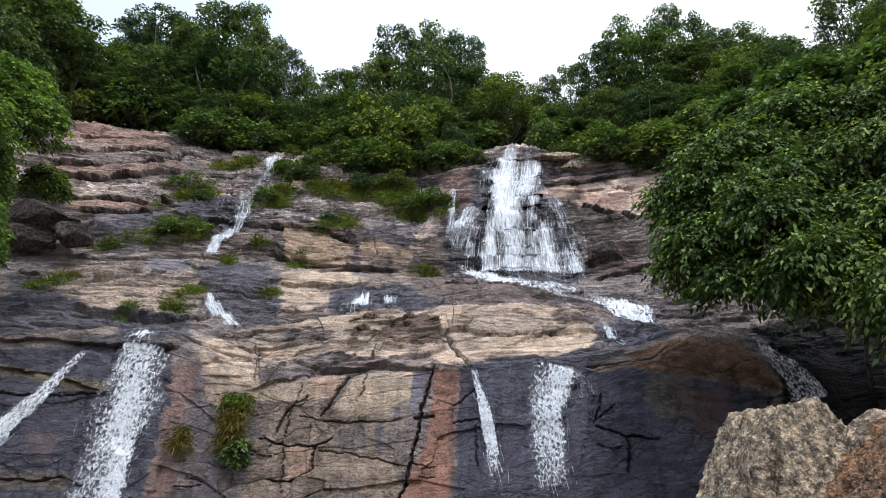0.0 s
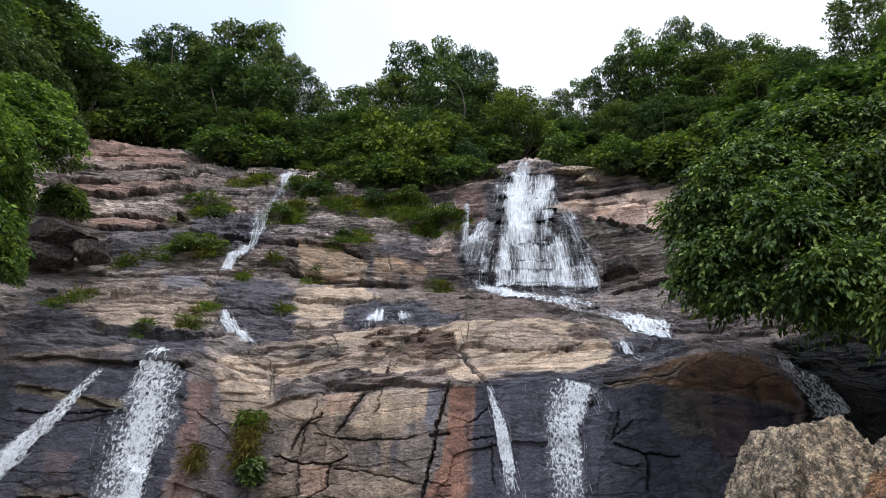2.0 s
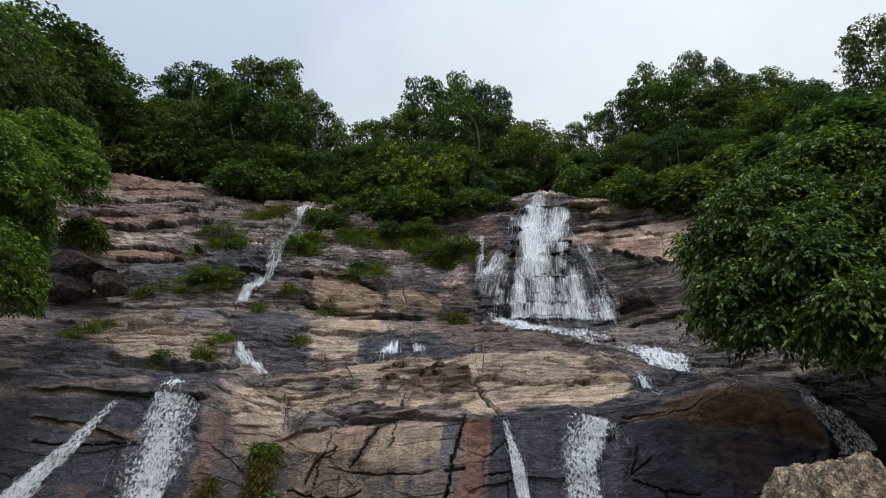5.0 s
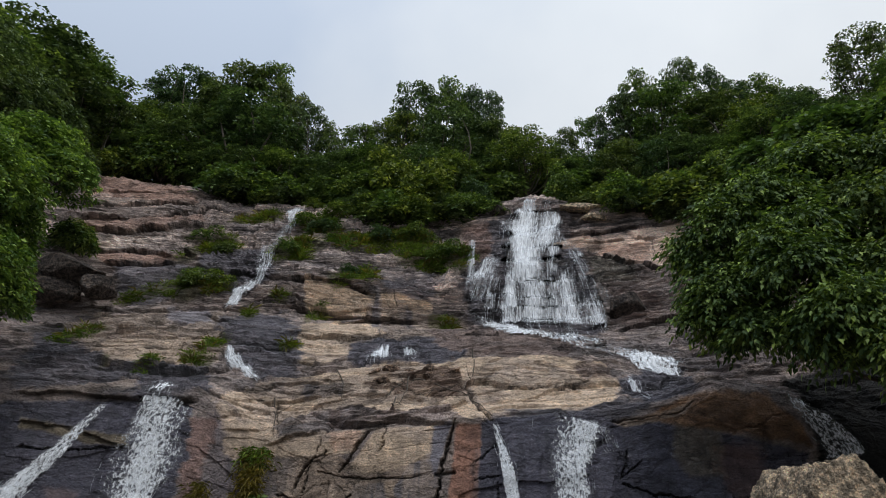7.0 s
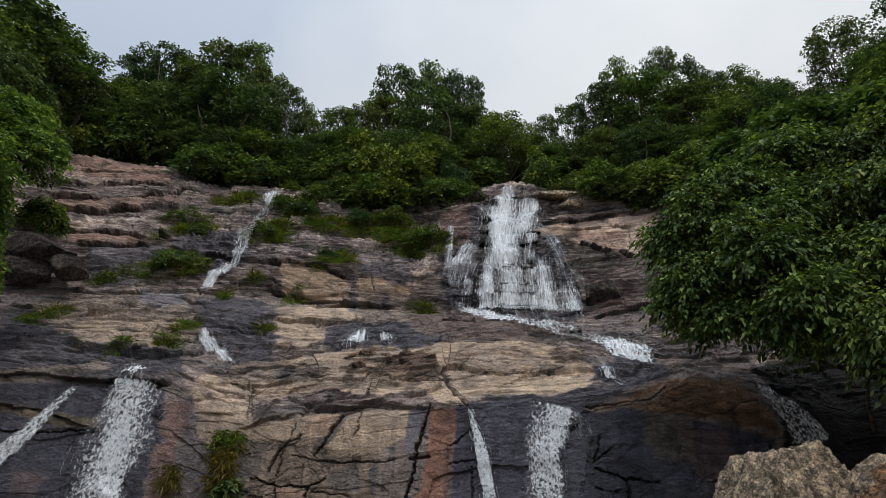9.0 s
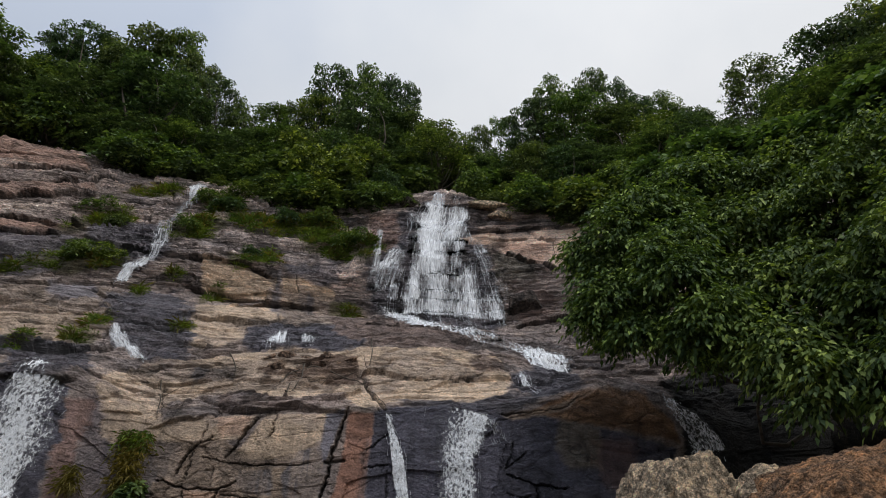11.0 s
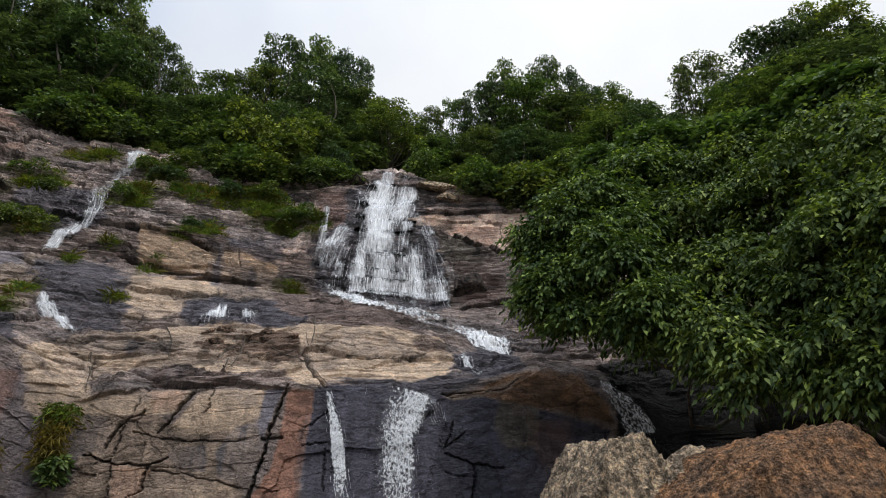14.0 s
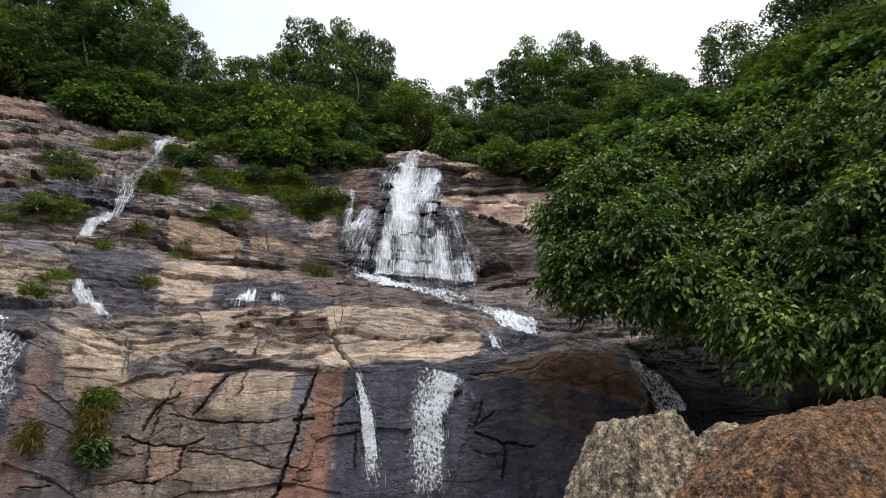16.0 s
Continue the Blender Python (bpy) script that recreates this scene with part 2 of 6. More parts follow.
bark_nt.links.new(ramp(bark_nt, bark_n.outputs["Fac"], ((0.3, (0.035, 0.028, 0.02)), (0.7, (0.14, 0.115, 0.09)))), bark_b.inputs["Base Color"])
BARK = bark_m

# ---- the shape of the cliff: edges of its steps as (x, y, z), from foot to wood ----
EDGE_FOOT = ((-26, 7.5, -1.5), (-9.5, 12.9, -1.5), (0, 13.7, -1.5), (7, 13.4, -1.5), (9, 13.8, -1.5), (26, 7, -1.5))
EDGE_FACE = ((-26, 8, 4.3), (-9.4, 13.5, 4.3), (-5.9, 13.8, 3.9), (-4.05, 14.0, 3.1), (-0.7, 14.2, 3.43), (0.6, 14.4, 3.6), (2.7, 14.4, 3.74),
             (5.3, 14.3, 4.13), (7.1, 14.2, 3.86), (9.1, 14.5, 3.4), (26, 8, 4))
EDGE_SLAB = ((-26, 10, 5.4), (-10.9, 15.5, 5.2), (-8.3, 15.8, 5.1), (-5.05, 15.6, 4.57), (-2.6, 15.8, 4.75), (1.0, 17.0, 5.6), (4.2, 17.5, 5.5),
             (5.85, 17.0, 5.0), (8.1, 17.0, 5.0), (26, 10, 6))
EDGE_SHELF = ((-26, 13, 8.0), (-13.4, 18.5, 7.63), (-10.2, 19, 7.57), (-5.0, 19.3, 7.33), (0.3, 20.2, 7.18), (4.0, 20.5, 7.26), (6.9, 19.5, 7.02), (26, 13, 9))
EDGE_STEP = ((-26, 15, 11.5), (-15, 20, 10.2), (-12.3, 20.5, 10.1), (-8.4, 20.5, 9.4), (-5, 20.2, 8.94), (-0.85, 20.8, 8.7), (0.3, 21.4, 9.85),
             (2.4, 21.8, 10.2), (5.4, 21.5, 9.9), (7.4, 20.5, 9.1), (26, 15, 12))
EDGE_TOP = ((-26, 18, 16.5), (-16.2, 23.5, 14.9), (-11.4, 24, 14.5), (-9.9, 24.5, 14.06), (-7, 24.5, 13.8), (-5, 25, 14.2), (-0.1, 24, 13.1),
            (2.7, 23.5, 13.55), (6.2, 23, 12.97), (8.1, 22, 11.85), (26, 17, 16))
EDGE_WOOD = ((-26, 34, 22), (0, 44, 20), (26, 32, 22))
STEPS = (EDGE_FOOT, EDGE_FACE, EDGE_SLAB, EDGE_SHELF, EDGE_STEP, EDGE_TOP, EDGE_WOOD)


def lattice(shape, seed):
    return np.random.RandomState(seed).rand(*shape)


def noise2(a, b, seed):
    """Smooth value noise, about 0 to 1."""
    g = lattice((64, 64), seed)
    ia, ib = np.floor(a).astype(int), np.floor(b).astype(int)
    fa, fb = a - ia, b - ib
    fa, fb = fa * fa * (3 - 2 * fa), fb * fb * (3 - 2 * fb)
    g00, g10 = g[ia % 64, ib % 64], g[(ia + 1) % 64, ib % 64]
    g01, g11 = g[ia % 64, (ib + 1) % 64], g[(ia + 1) % 64, (ib + 1) % 64]
    return (g00 * (1 - fa) + g10 * fa) * (1 - fb) + (g01 * (1 - fa) + g11 * fa) * fb


def fbm(a, b, seed, octaves=4, gain=0.5):
    out, amp, tot = 0, 1.0, 0
    for k in range(octaves):
        out = out + amp * noise2(a * 2 ** k + 7.3 * k, b * 2 ** k + 3.1 * k, seed + k)
        tot += amp
        amp *= gain
    return out / tot


def smooth(e0, e1, v):
    u = np.clip((v - e0) / (e1 - e0), 0, 1)
    return u * u * (3 - 2 * u)


LOW_V = np.concatenate([np.linspace(0, 0.33, 10, endpoint=False), np.linspace(0.33, 1, 164, endpoint=False)])
PER = (len(LOW_V), 98, 108, 80, 122, 36)
LIP = PER[0]
grid_x = np.concatenate([np.linspace(-26, -17.2, 24), np.linspace(-17, -11.1, 110), np.linspace(-11, 9.4, 690), np.linspace(9.6, 26, 36)])
COLS = len(grid_x)
base_y, base_z, base_k = [], [], []
for k in range(6):
    lo, hi = np.array(STEPS[k], float), np.array(STEPS[k + 1], float)
    for v in (LOW_V if k == 0 else np.linspace(0, 1, PER[k], endpoint=(k == 5))):
        base_y.append(np.interp(grid_x, lo[:, 0], lo[:, 1]) * (1 - v) + np.interp(grid_x, hi[:, 0], hi[:, 1]) * v)
        base_z.append(np.interp(grid_x, lo[:, 0], lo[:, 2]) * (1 - v) + np.interp(grid_x, hi[:, 0], hi[:, 2]) * v)
        base_k.append(k + v)
base_y, base_z, base_k = np.array(base_y), np.array(base_z), np.array(base_k)
ROWS_N = len(base_k)
for _ in range(16):   # wear the edges round
    for arr in (base_y, base_z):
        arr[1:-1] = arr[1:-1] * 0.5 + (arr[:-2] + arr[2:]) * 0.25
        arr[:, 1:-1] = arr[:, 1:-1] * 0.5 + (arr[:, :-2] + arr[:, 2:]) * 0.25
base_x = np.repeat(grid_x[None, :], ROWS_N, 0)

# ---- turf on the cliff, as strokes (x1, z1, x2, z2, half width) ----
GRASS_AT = ((-8.93, 12.56, -7.61, 12.82, 0.29), (-9.66, 9.98, -8.66, 10.94, 0.40), (-9.66, 8.41, -7.88, 8.51, 0.34), (-10.60, 7.87, -10.01, 8.17, 0.25), (-6.51, 10.44, -5.65, 10.81, 0.53), (-5.95, 12.34, -4.09, 10.99, 0.51), (-4.28, 8.89, -3.21, 9.38, 0.32), (-3.42, 10.94, -1.83, 11.65, 0.58), (-1.97, 10.58, -0.09, 10.13, 0.66), (-10.84, 6.11, -10.46, 6.31, 0.30), (-6.91, 5.73, -6.83, 6.14, 0.22), (-7.99, 4.97, -7.67, 4.91, 0.14), (-7.13, 5.30, -6.57, 5.15, 0.17), (-4.82, 7.20, -4.52, 7.68, 0.13), (-5.89, 7.97, -5.76, 7.96, 0.15), (-6.73, 7.36, -6.57, 7.28, 0.13), (-0.89, 7.43, -0.41, 7.48, 0.25), (-5.01, 6.05, -4.68, 6.03, 0.12), (-8.88, 5.06, -8.85, 5.10, 0.08))


def mesh_from(name, verts, faces, hard=False):
    me = bpy.data.meshes.new(name)
    n, f = len(verts), len(faces)
    me.vertices.add(n)
    me.vertices.foreach_set("co", np.asarray(verts, np.float32).ravel())
    k = faces.shape[1]
    me.loops.add(f * k)
    me.loops.foreach_set("vertex_index", np.asarray(faces, np.int32).ravel())
    me.polygons.add(f)
    me.polygons.foreach_set("loop_start", np.arange(0, f * k, k, dtype=np.int32))
    me.polygons.foreach_set("use_smooth", np.full(f, not hard))
    me.update(calc_edges=True)
    return me


gx, gz = base_x, base_z
up_step = np.hypot(np.diff(base_y, axis=0), np.diff(base_z, axis=0))
ga = np.concatenate([np.zeros((1, COLS)), np.cumsum(up_step, axis=0)])      # way up the surface
ga = ga - ga[LIP][None, :]                          # 0 at the lip of the lowest face
for _ in range(300):   # even out the way up from column to column
    ga[:, 1:-1] = ga[:, 1:-1] * 0.5 + (ga[:, :-2] + ga[:, 2:]) * 0.25
dip_a = ga - 0.04 * gx + 0.5 * (fbm(gx * 0.14, ga * 0.2, 31, 2) - 0.5)
wide_x = fbm(gx * 0.9, gz * 0.9, 11, 4, 0.6) - 0.5
wide_z = fbm(gx * 0.9, gz * 0.9, 21, 4, 0.6) - 0.5
jag_x = fbm(gx * 6, gz * 6, 23, 3, 0.65) - 0.5
jag_z = fbm(gx * 6, gz * 6, 25, 3, 0.65) - 0.5
face_zone = 1 - smooth(0.85, 1.1, base_k)[:, None] * np.ones_like(gx)
slab_zone = smooth(0.95, 1.1, base_k)[:, None] * (1 - smooth(2.6, 3.1, base_k))[:, None] * np.ones_like(gx)
high_zone = smooth(2.8, 3.2, base_k)[:, None] * (1 - smooth(5.0, 5.2, base_k))[:, None] * np.ones_like(gx)


def facets(u, v, seed):
    """Flat, tilted pieces of broken rock: height, a random number for each piece, and distance from its rim."""
    lat = [lattice((64, 64), seed + k) for k in range(6)]
    iu, iv = np.floor(u).astype(int), np.floor(v).astype(int)
    best, second = np.full(u.shape, 9.0), np.full(u.shape, 9.0)
    h, rnd = np.zeros(u.shape), np.zeros(u.shape)
    for du in (-1, 0, 1):
        for dv in (-1, 0, 1):
            a, b = (iu + du) % 64, (iv + dv) % 64
            dx = u - (iu + du + 0.5 + 0.85 * (lat[0][a, b] - 0.5))
            dy = v - (iv + dv + 0.5 + 0.85 * (lat[1][a, b] - 0.5))
            d = np.abs(dx) + np.abs(dy) * 1.15
            m = d < best
            second = np.where(m, best, np.minimum(second, d))
            best = np.where(m, d, best)
            h = np.where(m, lat[2][a, b] - 0.5 + (lat[3][a, b] - 0.5) * dx * 0.9 + (lat[4][a, b] - 0.35) * dy * 1.1, h)
            rnd = np.where(m, lat[5][a, b], rnd)
    return h, rnd, second - best


warp_u, warp_v = 0.5 * (fbm(gx * 0.8, ga * 0.8, 33, 3) - 0.5), 0.3 * (fbm(gx * 0.8, ga * 0.8, 35, 3) - 0.5)
big_h, big_r, big_e = facets((gx + warp_u + 40) / 2.5, (dip_a + warp_v + 40) / 0.9, 601)
mid_h, mid_r, mid_e = facets((gx + warp_u * 0.6 + 40) / 1.0, (dip_a + warp_v * 0.6 + 40) / 0.24, 611)
sml_h, sml_r, sml_e = facets((gx + jag_x * 0.1 + 40) / 0.38, (dip_a + jag_z * 0.05 + 40) / 0.11, 621)
# the steep face breaks into blocks rather than plates
sheer = face_zone > 0.5
blk_h, blk_r, blk_e = facets((gx + 0.22 * gz + warp_u + 40) / 1.15, (gz - 0.12 * gx + 2 * warp_v + 40) / 0.85, 631)
bit_h, bit_r, bit_e = facets((gx + 0.15 * gz + 0.3 * jag_x + 40) / 0.34, (gz + 0.3 * jag_z + 40) / 0.27, 641)
mid_h, mid_r, mid_e = np.where(sheer, blk_h, mid_h), np.where(sheer, blk_r, mid_r), np.where(sheer, blk_e, mid_e)
sml_h, sml_r = np.where(sheer, bit_h, sml_h), np.where(sheer, bit_r, sml_r)

# beds: uneven layers, split by joints into slabs
rs = np.random.RandomState(5)
bed_edge, bed_amp, z0 = [-7.0], [], -7.0
while z0 < 24:
    z0 += rs.uniform(1.2, 1.9) if z0 < -0.6 else rs.uniform(0.3, 0.75) if z0 < 6 else rs.uniform(0.3, 0.8)
    bed_edge.append(z0)
    bed_amp.append(rs.uniform(0.3, 1.0))
bed_edge, bed_amp = np.array(bed_edge), np.array(bed_amp)
along = dip_a + 0.1 * (fbm(gx * 1.1, ga * 0.3, 43, 3) - 0.5)
bed = np.clip(np.searchsorted(bed_edge, along) - 1, 0, len(bed_amp) - 1)
thick = bed_edge[bed + 1] - bed_edge[bed]
in_bed = (along - bed_edge[bed]) / thick
joint_w = np.where(along < 0, 2.6, 2.8) * (0.7 + 0.6 * rs.rand(len(bed_amp)))[bed]
lean = (gx + 0.6 * (in_bed - 0.5) * thick * (rs.rand(len(bed_amp))[bed] - 0.5) * 3 + 0.1 * (sml_r - 0.5)) / joint_w + rs.rand(len(bed_amp))[bed]
joint = np.floor(lean).astype(int)
in_joint = lean - joint
slab = (bed * 64 + joint % 64).astype(int)
slab_push = np.random.RandomState(8).rand(64 * 80)[slab % 5120]
slab_tilt = np.random.RandomState(9).rand(64 * 80)[slab % 5120] - 0.5
bed_d = np.minimum(in_bed, 1 - in_bed) * thick
broken = smooth(0.38, 0.5, fbm(gx * 0.8, ga * 2.5, 69, 3))

# ---- stains and painted shade ----
v1 = fbm(gx * 0.7, ga * 1.6, 101, 4)
v2 = fbm(gx * 3.0, ga * 6.0, 111, 4, 0.6)
layers = fbm(gx * 0.3, dip_a * 5.0, 131, 4, 0.6)
drips = smooth(0.48, 0.6, fbm(gx * 5.0, gz * 0.5, 121, 4))
TAN, TANMID, TANGREY = (0.46, 0.365, 0.262), (0.34, 0.268, 0.2), (0.29, 0.24, 0.195)
PINKTAN, RUST, RUSTDULL = (0.46, 0.315, 0.225), (0.3, 0.165, 0.115), (0.22, 0.145, 0.122)
BED_PALE, BED_BROWN, BED_GREY = (0.44, 0.38, 0.33), (0.3, 0.205, 0.16), (0.225, 0.19, 0.168)
WET, WETFACE, BLUEGREY = (0.085, 0.084, 0.1), (0.068, 0.069, 0.09), (0.175, 0.172, 0.195)
SLATE, MAUVE, GREYDRIP = (0.17, 0.16, 0.165), (0.165, 0.142, 0.15), (0.16, 0.15, 0.155)
BROWN, BROWNGREY, BROWNDRIP = (0.29, 0.17, 0.09), (0.19, 0.148, 0.128), (0.2, 0.155, 0.135)
PALEBLOCK = (0.62, 0.5, 0.4)
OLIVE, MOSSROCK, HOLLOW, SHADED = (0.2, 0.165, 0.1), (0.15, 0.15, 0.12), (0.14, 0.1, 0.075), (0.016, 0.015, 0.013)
DAMP = {WET: 0.85, WETFACE: 1.0, BLUEGREY: 0.5, BROWN: 0.25, GREYDRIP: 0.35, MAUVE: 0.3}
CALM = {TAN: 0.8, PINKTAN: 0.7, RUST: 0.85, BLUEGREY: 0.6, WETFACE: 0.7, MAUVE: 0.8, RUSTDULL: 0.8, SLATE: 0.6, PALEBLOCK: 0.85, BED_BROWN: 0.45}

piece = 0.4 * slab_push + 0.3 * big_r + 0.3 * mid_r
stain_and_shade = np.array((0.19, 0.168, 0.158)) + smooth(0.35, 0.65, v1 * 0.5 + piece * 0.5)[..., None] * np.array((0.12, 0.09, 0.065))
layered = slab_zone * 0.35 + high_zone
stain_and_shade = stain_and_shade * (1 + (smooth(0.54, 0.58, layers) * 0.7 - smooth(0.46, 0.42, layers) * 0.5) * layered)[..., None]
damp, calm = np.zeros_like(gx), np.zeros_like(gx)


def near(points, margin):
    """The part of the grid round an outline on the rock."""
    p = np.array(points, float)
    c0, c1 = np.searchsorted(grid_x, (p[:, 0].min() - margin, p[:, 0].max() + margin))
    c1 = max(c1, c0 + 1)
    rows = np.nonzero(((gz[:, c0:c1] > p[:, 1].min() - margin) & (gz[:, c0:c1] < p[:, 1].max() + margin)).any(1))[0]
    return p, (slice(rows.min(), rows.max() + 1), slice(c0, c1))


def run_distance(px, pz, p, closed):
    """Distance from a run of straight lines, and whether a point lies within it."""
    best, odd = np.full(px.shape, 99.0), np.zeros(px.shape, bool)
    for i in range(len(p) if closed else len(p) - 1):
        (x1, z1), (x2, z2) = p[i], p[(i + 1) % len(p)]
        dx, dz = x2 - x1, z2 - z1
        u = np.clip(((px - x1) * dx + (pz - z1) * dz) / (dx * dx + dz * dz + 1e-9), 0, 1)
        best = np.minimum(best, np.hypot(px - x1 - u * dx, pz - z1 - u * dz))
        if closed and z1 != z2:
            odd ^= ((z1 > pz) != (z2 > pz)) & (px < dx * (pz - z1) / dz + x1)
    return best, odd


def stain_or_shade_patch(tint, amount, soft, jag, points):
    """A patch of one kind of rock, stain or painted shade, with a rim broken along the small pieces."""
    p, s = near(points, 0.5)
    px = gx[s] + jag * (0.5 * jag_x[s] + 0.7 * wide_x[s] + 0.5 * (sml_r[s] - 0.5))
    pz = gz[s] + jag * (0.4 * jag_z[s] + 0.5 * wide_z[s] + 0.35 * (mid_r[s] - 0.5))
    d, odd = run_distance(px, pz, p, True)
    m = smooth(-soft, soft, np.where(odd, d, -d)) * amount
    tone = 0.6 + 0.4 * piece[s] + 0.4 * v2[s]
    if tint in (GREYDRIP, BROWNDRIP, MAUVE, SLATE):
        m = m * (0.45 + 0.55 * drips[s])
    if tint is TAN:
        m = m * (0.6 + 0.4 * smooth(0.38, 0.46, v1[s]))
    stain_and_shade[s] = stain_and_shade[s] * (1 - m[..., None]) + np.array(tint) * (tone * m)[..., None]
    damp[s] = damp[s] * (1 - m) + DAMP.get(tint, 0.0) * m
    calm[s] = calm[s] * (1 - m) + CALM.get(tint, 0.0) * m


# stains and painted shade with their outlines on the rock as (x, z)
stain_or_shade_patch(BED_GREY, 0.9, 0.25, 0.5, ((-16.89, 15.19), (-11.26, 14.44), (-8.90, 12.13), (-7.15, 7.56), (-11.32, 7.37), (-12.40, 7.55)))
stain_or_shade_patch(BED_BROWN, 0.85, 0.1, 0.3, ((-16.68, 15.39), (-20.26, 21.04), (-11.86, 14.70), (-10.85, 13.38), (-12.29, 13.21), (-14.89, 13.10)))
stain_or_shade_patch(BED_BROWN, 0.7, 0.1, 0.3, ((-14.29, 12.05), (-11.32, 11.97), (-10.20, 12.77), (-10.47, 11.96), (-12.45, 11.35), (-13.91, 11.24)))
stain_or_shade_patch(BED_PALE, 0.95, 0.05, 0.25, ((-13.37, 10.40), (-12.40, 11.13), (-10.79, 11.12), (-10.05, 12.05), (-9.99, 11.74), (-10.82, 10.76), (-11.86, 10.24), (-13.10, 10.17)))
stain_or_shade_patch(BED_PALE, 0.7, 0.05, 0.2, ((-15.11, 13.72), (-12.99, 13.27), (-11.00, 13.03), (-10.08, 13.50), (-10.14, 13.01), (-12.83, 12.85), (-14.67, 13.01)))
stain_or_shade_patch(BED_BROWN, 0.8, 0.06, 0.2, ((-12.89, 10.13), (-10.53, 10.15), (-9.52, 9.93), (-10.20, 9.53), (-12.34, 9.47)))
stain_or_shade_patch(BLUEGREY, 0.7, 0.1, 0.3, ((-11.86, 9.42), (-10.05, 9.51), (-8.63, 9.17), (-8.96, 8.23), (-10.14, 7.50), (-10.91, 7.87)))
stain_or_shade_patch(WET, 0.8, 0.1, 0.3, ((-9.25, 9.81), (-8.01, 10.87), (-6.94, 10.56), (-6.35, 9.04), (-6.97, 8.11), (-7.89, 8.23), (-8.81, 8.96)))
stain_or_shade_patch(BED_GREY, 0.8, 0.1, 0.3, ((-6.50, 9.08), (-4.22, 8.84), (-2.77, 8.76), (-2.68, 8.07), (-4.96, 7.18), (-6.09, 7.44), (-7.30, 7.50), (-6.97, 8.18)))
stain_or_shade_patch(TANGREY, 0.95, 0.06, 0.3, ((-11.00, 7.17), (-9.37, 7.31), (-7.48, 7.40), (-6.50, 6.10), (-6.35, 5.12), (-7.48, 4.80), (-8.51, 4.98), (-9.22, 5.10), (-10.53, 6.14), (-11.26, 6.38)))
stain_or_shade_patch(TAN, 0.5, 0.06, 0.3, ((-9.61, 5.90), (-7.30, 6.30), (-6.53, 5.34), (-7.48, 4.80), (-8.87, 5.06)))
stain_or_shade_patch(BLUEGREY, 0.8, 0.06, 0.3, ((-9.19, 7.41), (-8.01, 7.56), (-7.21, 6.60), (-8.16, 6.72), (-8.78, 6.84)))
stain_or_shade_patch(WET, 0.85, 0.06, 0.4, ((-11.64, 5.96), (-11.26, 6.33), (-9.76, 5.47), (-8.87, 5.04), (-7.65, 4.82), (-6.85, 3.96), (-8.22, 4.00), (-9.37, 3.94)))
stain_or_shade_patch(WET, 0.9, 0.06, 0.3, ((-7.98, 4.89), (-6.38, 4.98), (-5.76, 4.11), (-5.88, 3.87), (-7.00, 3.87)))
stain_or_shade_patch(TANGREY, 0.7, 0.05, 0.3, ((-8.39, 4.13), (-7.80, 4.69), (-7.00, 4.06), (-7.65, 4.01), (-8.72, 3.94), (-9.37, 3.92), (-9.37, 4.06)))
stain_or_shade_patch(WET, 0.85, 0.12, 0.7, ((-7.45, 7.21), (-6.09, 7.44), (-4.93, 6.67), (-4.55, 5.94), (-4.22, 4.93), (-4.84, 4.55), (-6.00, 5.09), (-6.59, 5.94)))
stain_or_shade_patch(TAN, 1.0, 0.04, 0.12, ((-5.32, 8.95), (-4.60, 8.84), (-3.92, 8.68), (-3.01, 8.53), (-2.27, 8.61), (-1.61, 8.35), (-1.05, 8.06), (-0.96, 7.79), (-1.56, 7.46), (-2.62, 7.49), (-3.33, 7.54), (-4.34, 7.57), (-5.02, 7.71)))
stain_or_shade_patch(TAN, 0.9, 0.04, 0.3, ((-4.90, 6.97), (-3.01, 7.49), (-2.35, 6.55), (-3.04, 6.26), (-2.98, 5.69), (-3.33, 5.27), (-4.22, 5.25), (-4.72, 6.26)))
stain_or_shade_patch(TANGREY, 0.8, 0.06, 0.3, ((-2.62, 7.49), (-0.99, 7.65), (0.10, 7.49), (0.07, 6.43), (-1.41, 6.41), (-2.32, 6.51)))
stain_or_shade_patch(GREYDRIP, 0.9, 0.04, 0.15, ((-3.21, 8.64), (-2.86, 8.84), (-2.68, 8.07), (-2.47, 6.43), (-3.07, 7.49), (-3.04, 8.09)))
stain_or_shade_patch(GREYDRIP, 0.8, 0.04, 0.15, ((-2.27, 8.51), (-1.88, 8.11), (-1.61, 7.46), (-1.64, 6.65), (-2.06, 7.46), (-2.18, 7.96)))
stain_or_shade_patch(WET, 0.7, 0.08, 0.3, ((-2.80, 9.09), (-1.05, 9.65), (-0.84, 8.53), (-1.61, 8.35), (-2.56, 8.63)))
stain_or_shade_patch(WET, 0.95, 0.04, 0.12, ((-3.12, 5.95), (-2.44, 6.43), (-1.41, 6.41), (-0.02, 6.31), (0.13, 5.66), (-0.61, 5.15), (-2.44, 5.18), (-3.04, 5.26)))
stain_or_shade_patch(WET, 0.8, 0.1, 0.35, ((0.01, 11.75), (1.47, 12.29), (2.74, 12.79), (3.86, 12.30), (4.40, 10.05), (4.81, 7.57), (4.22, 6.77), (2.12, 7.00), (0.28, 7.51), (0.01, 8.73)))
stain_or_shade_patch(BED_BROWN, 0.6, 0.08, 0.3, ((-0.07, 11.95), (1.02, 12.00), (1.14, 10.64), (0.28, 9.61), (-0.04, 10.27)))
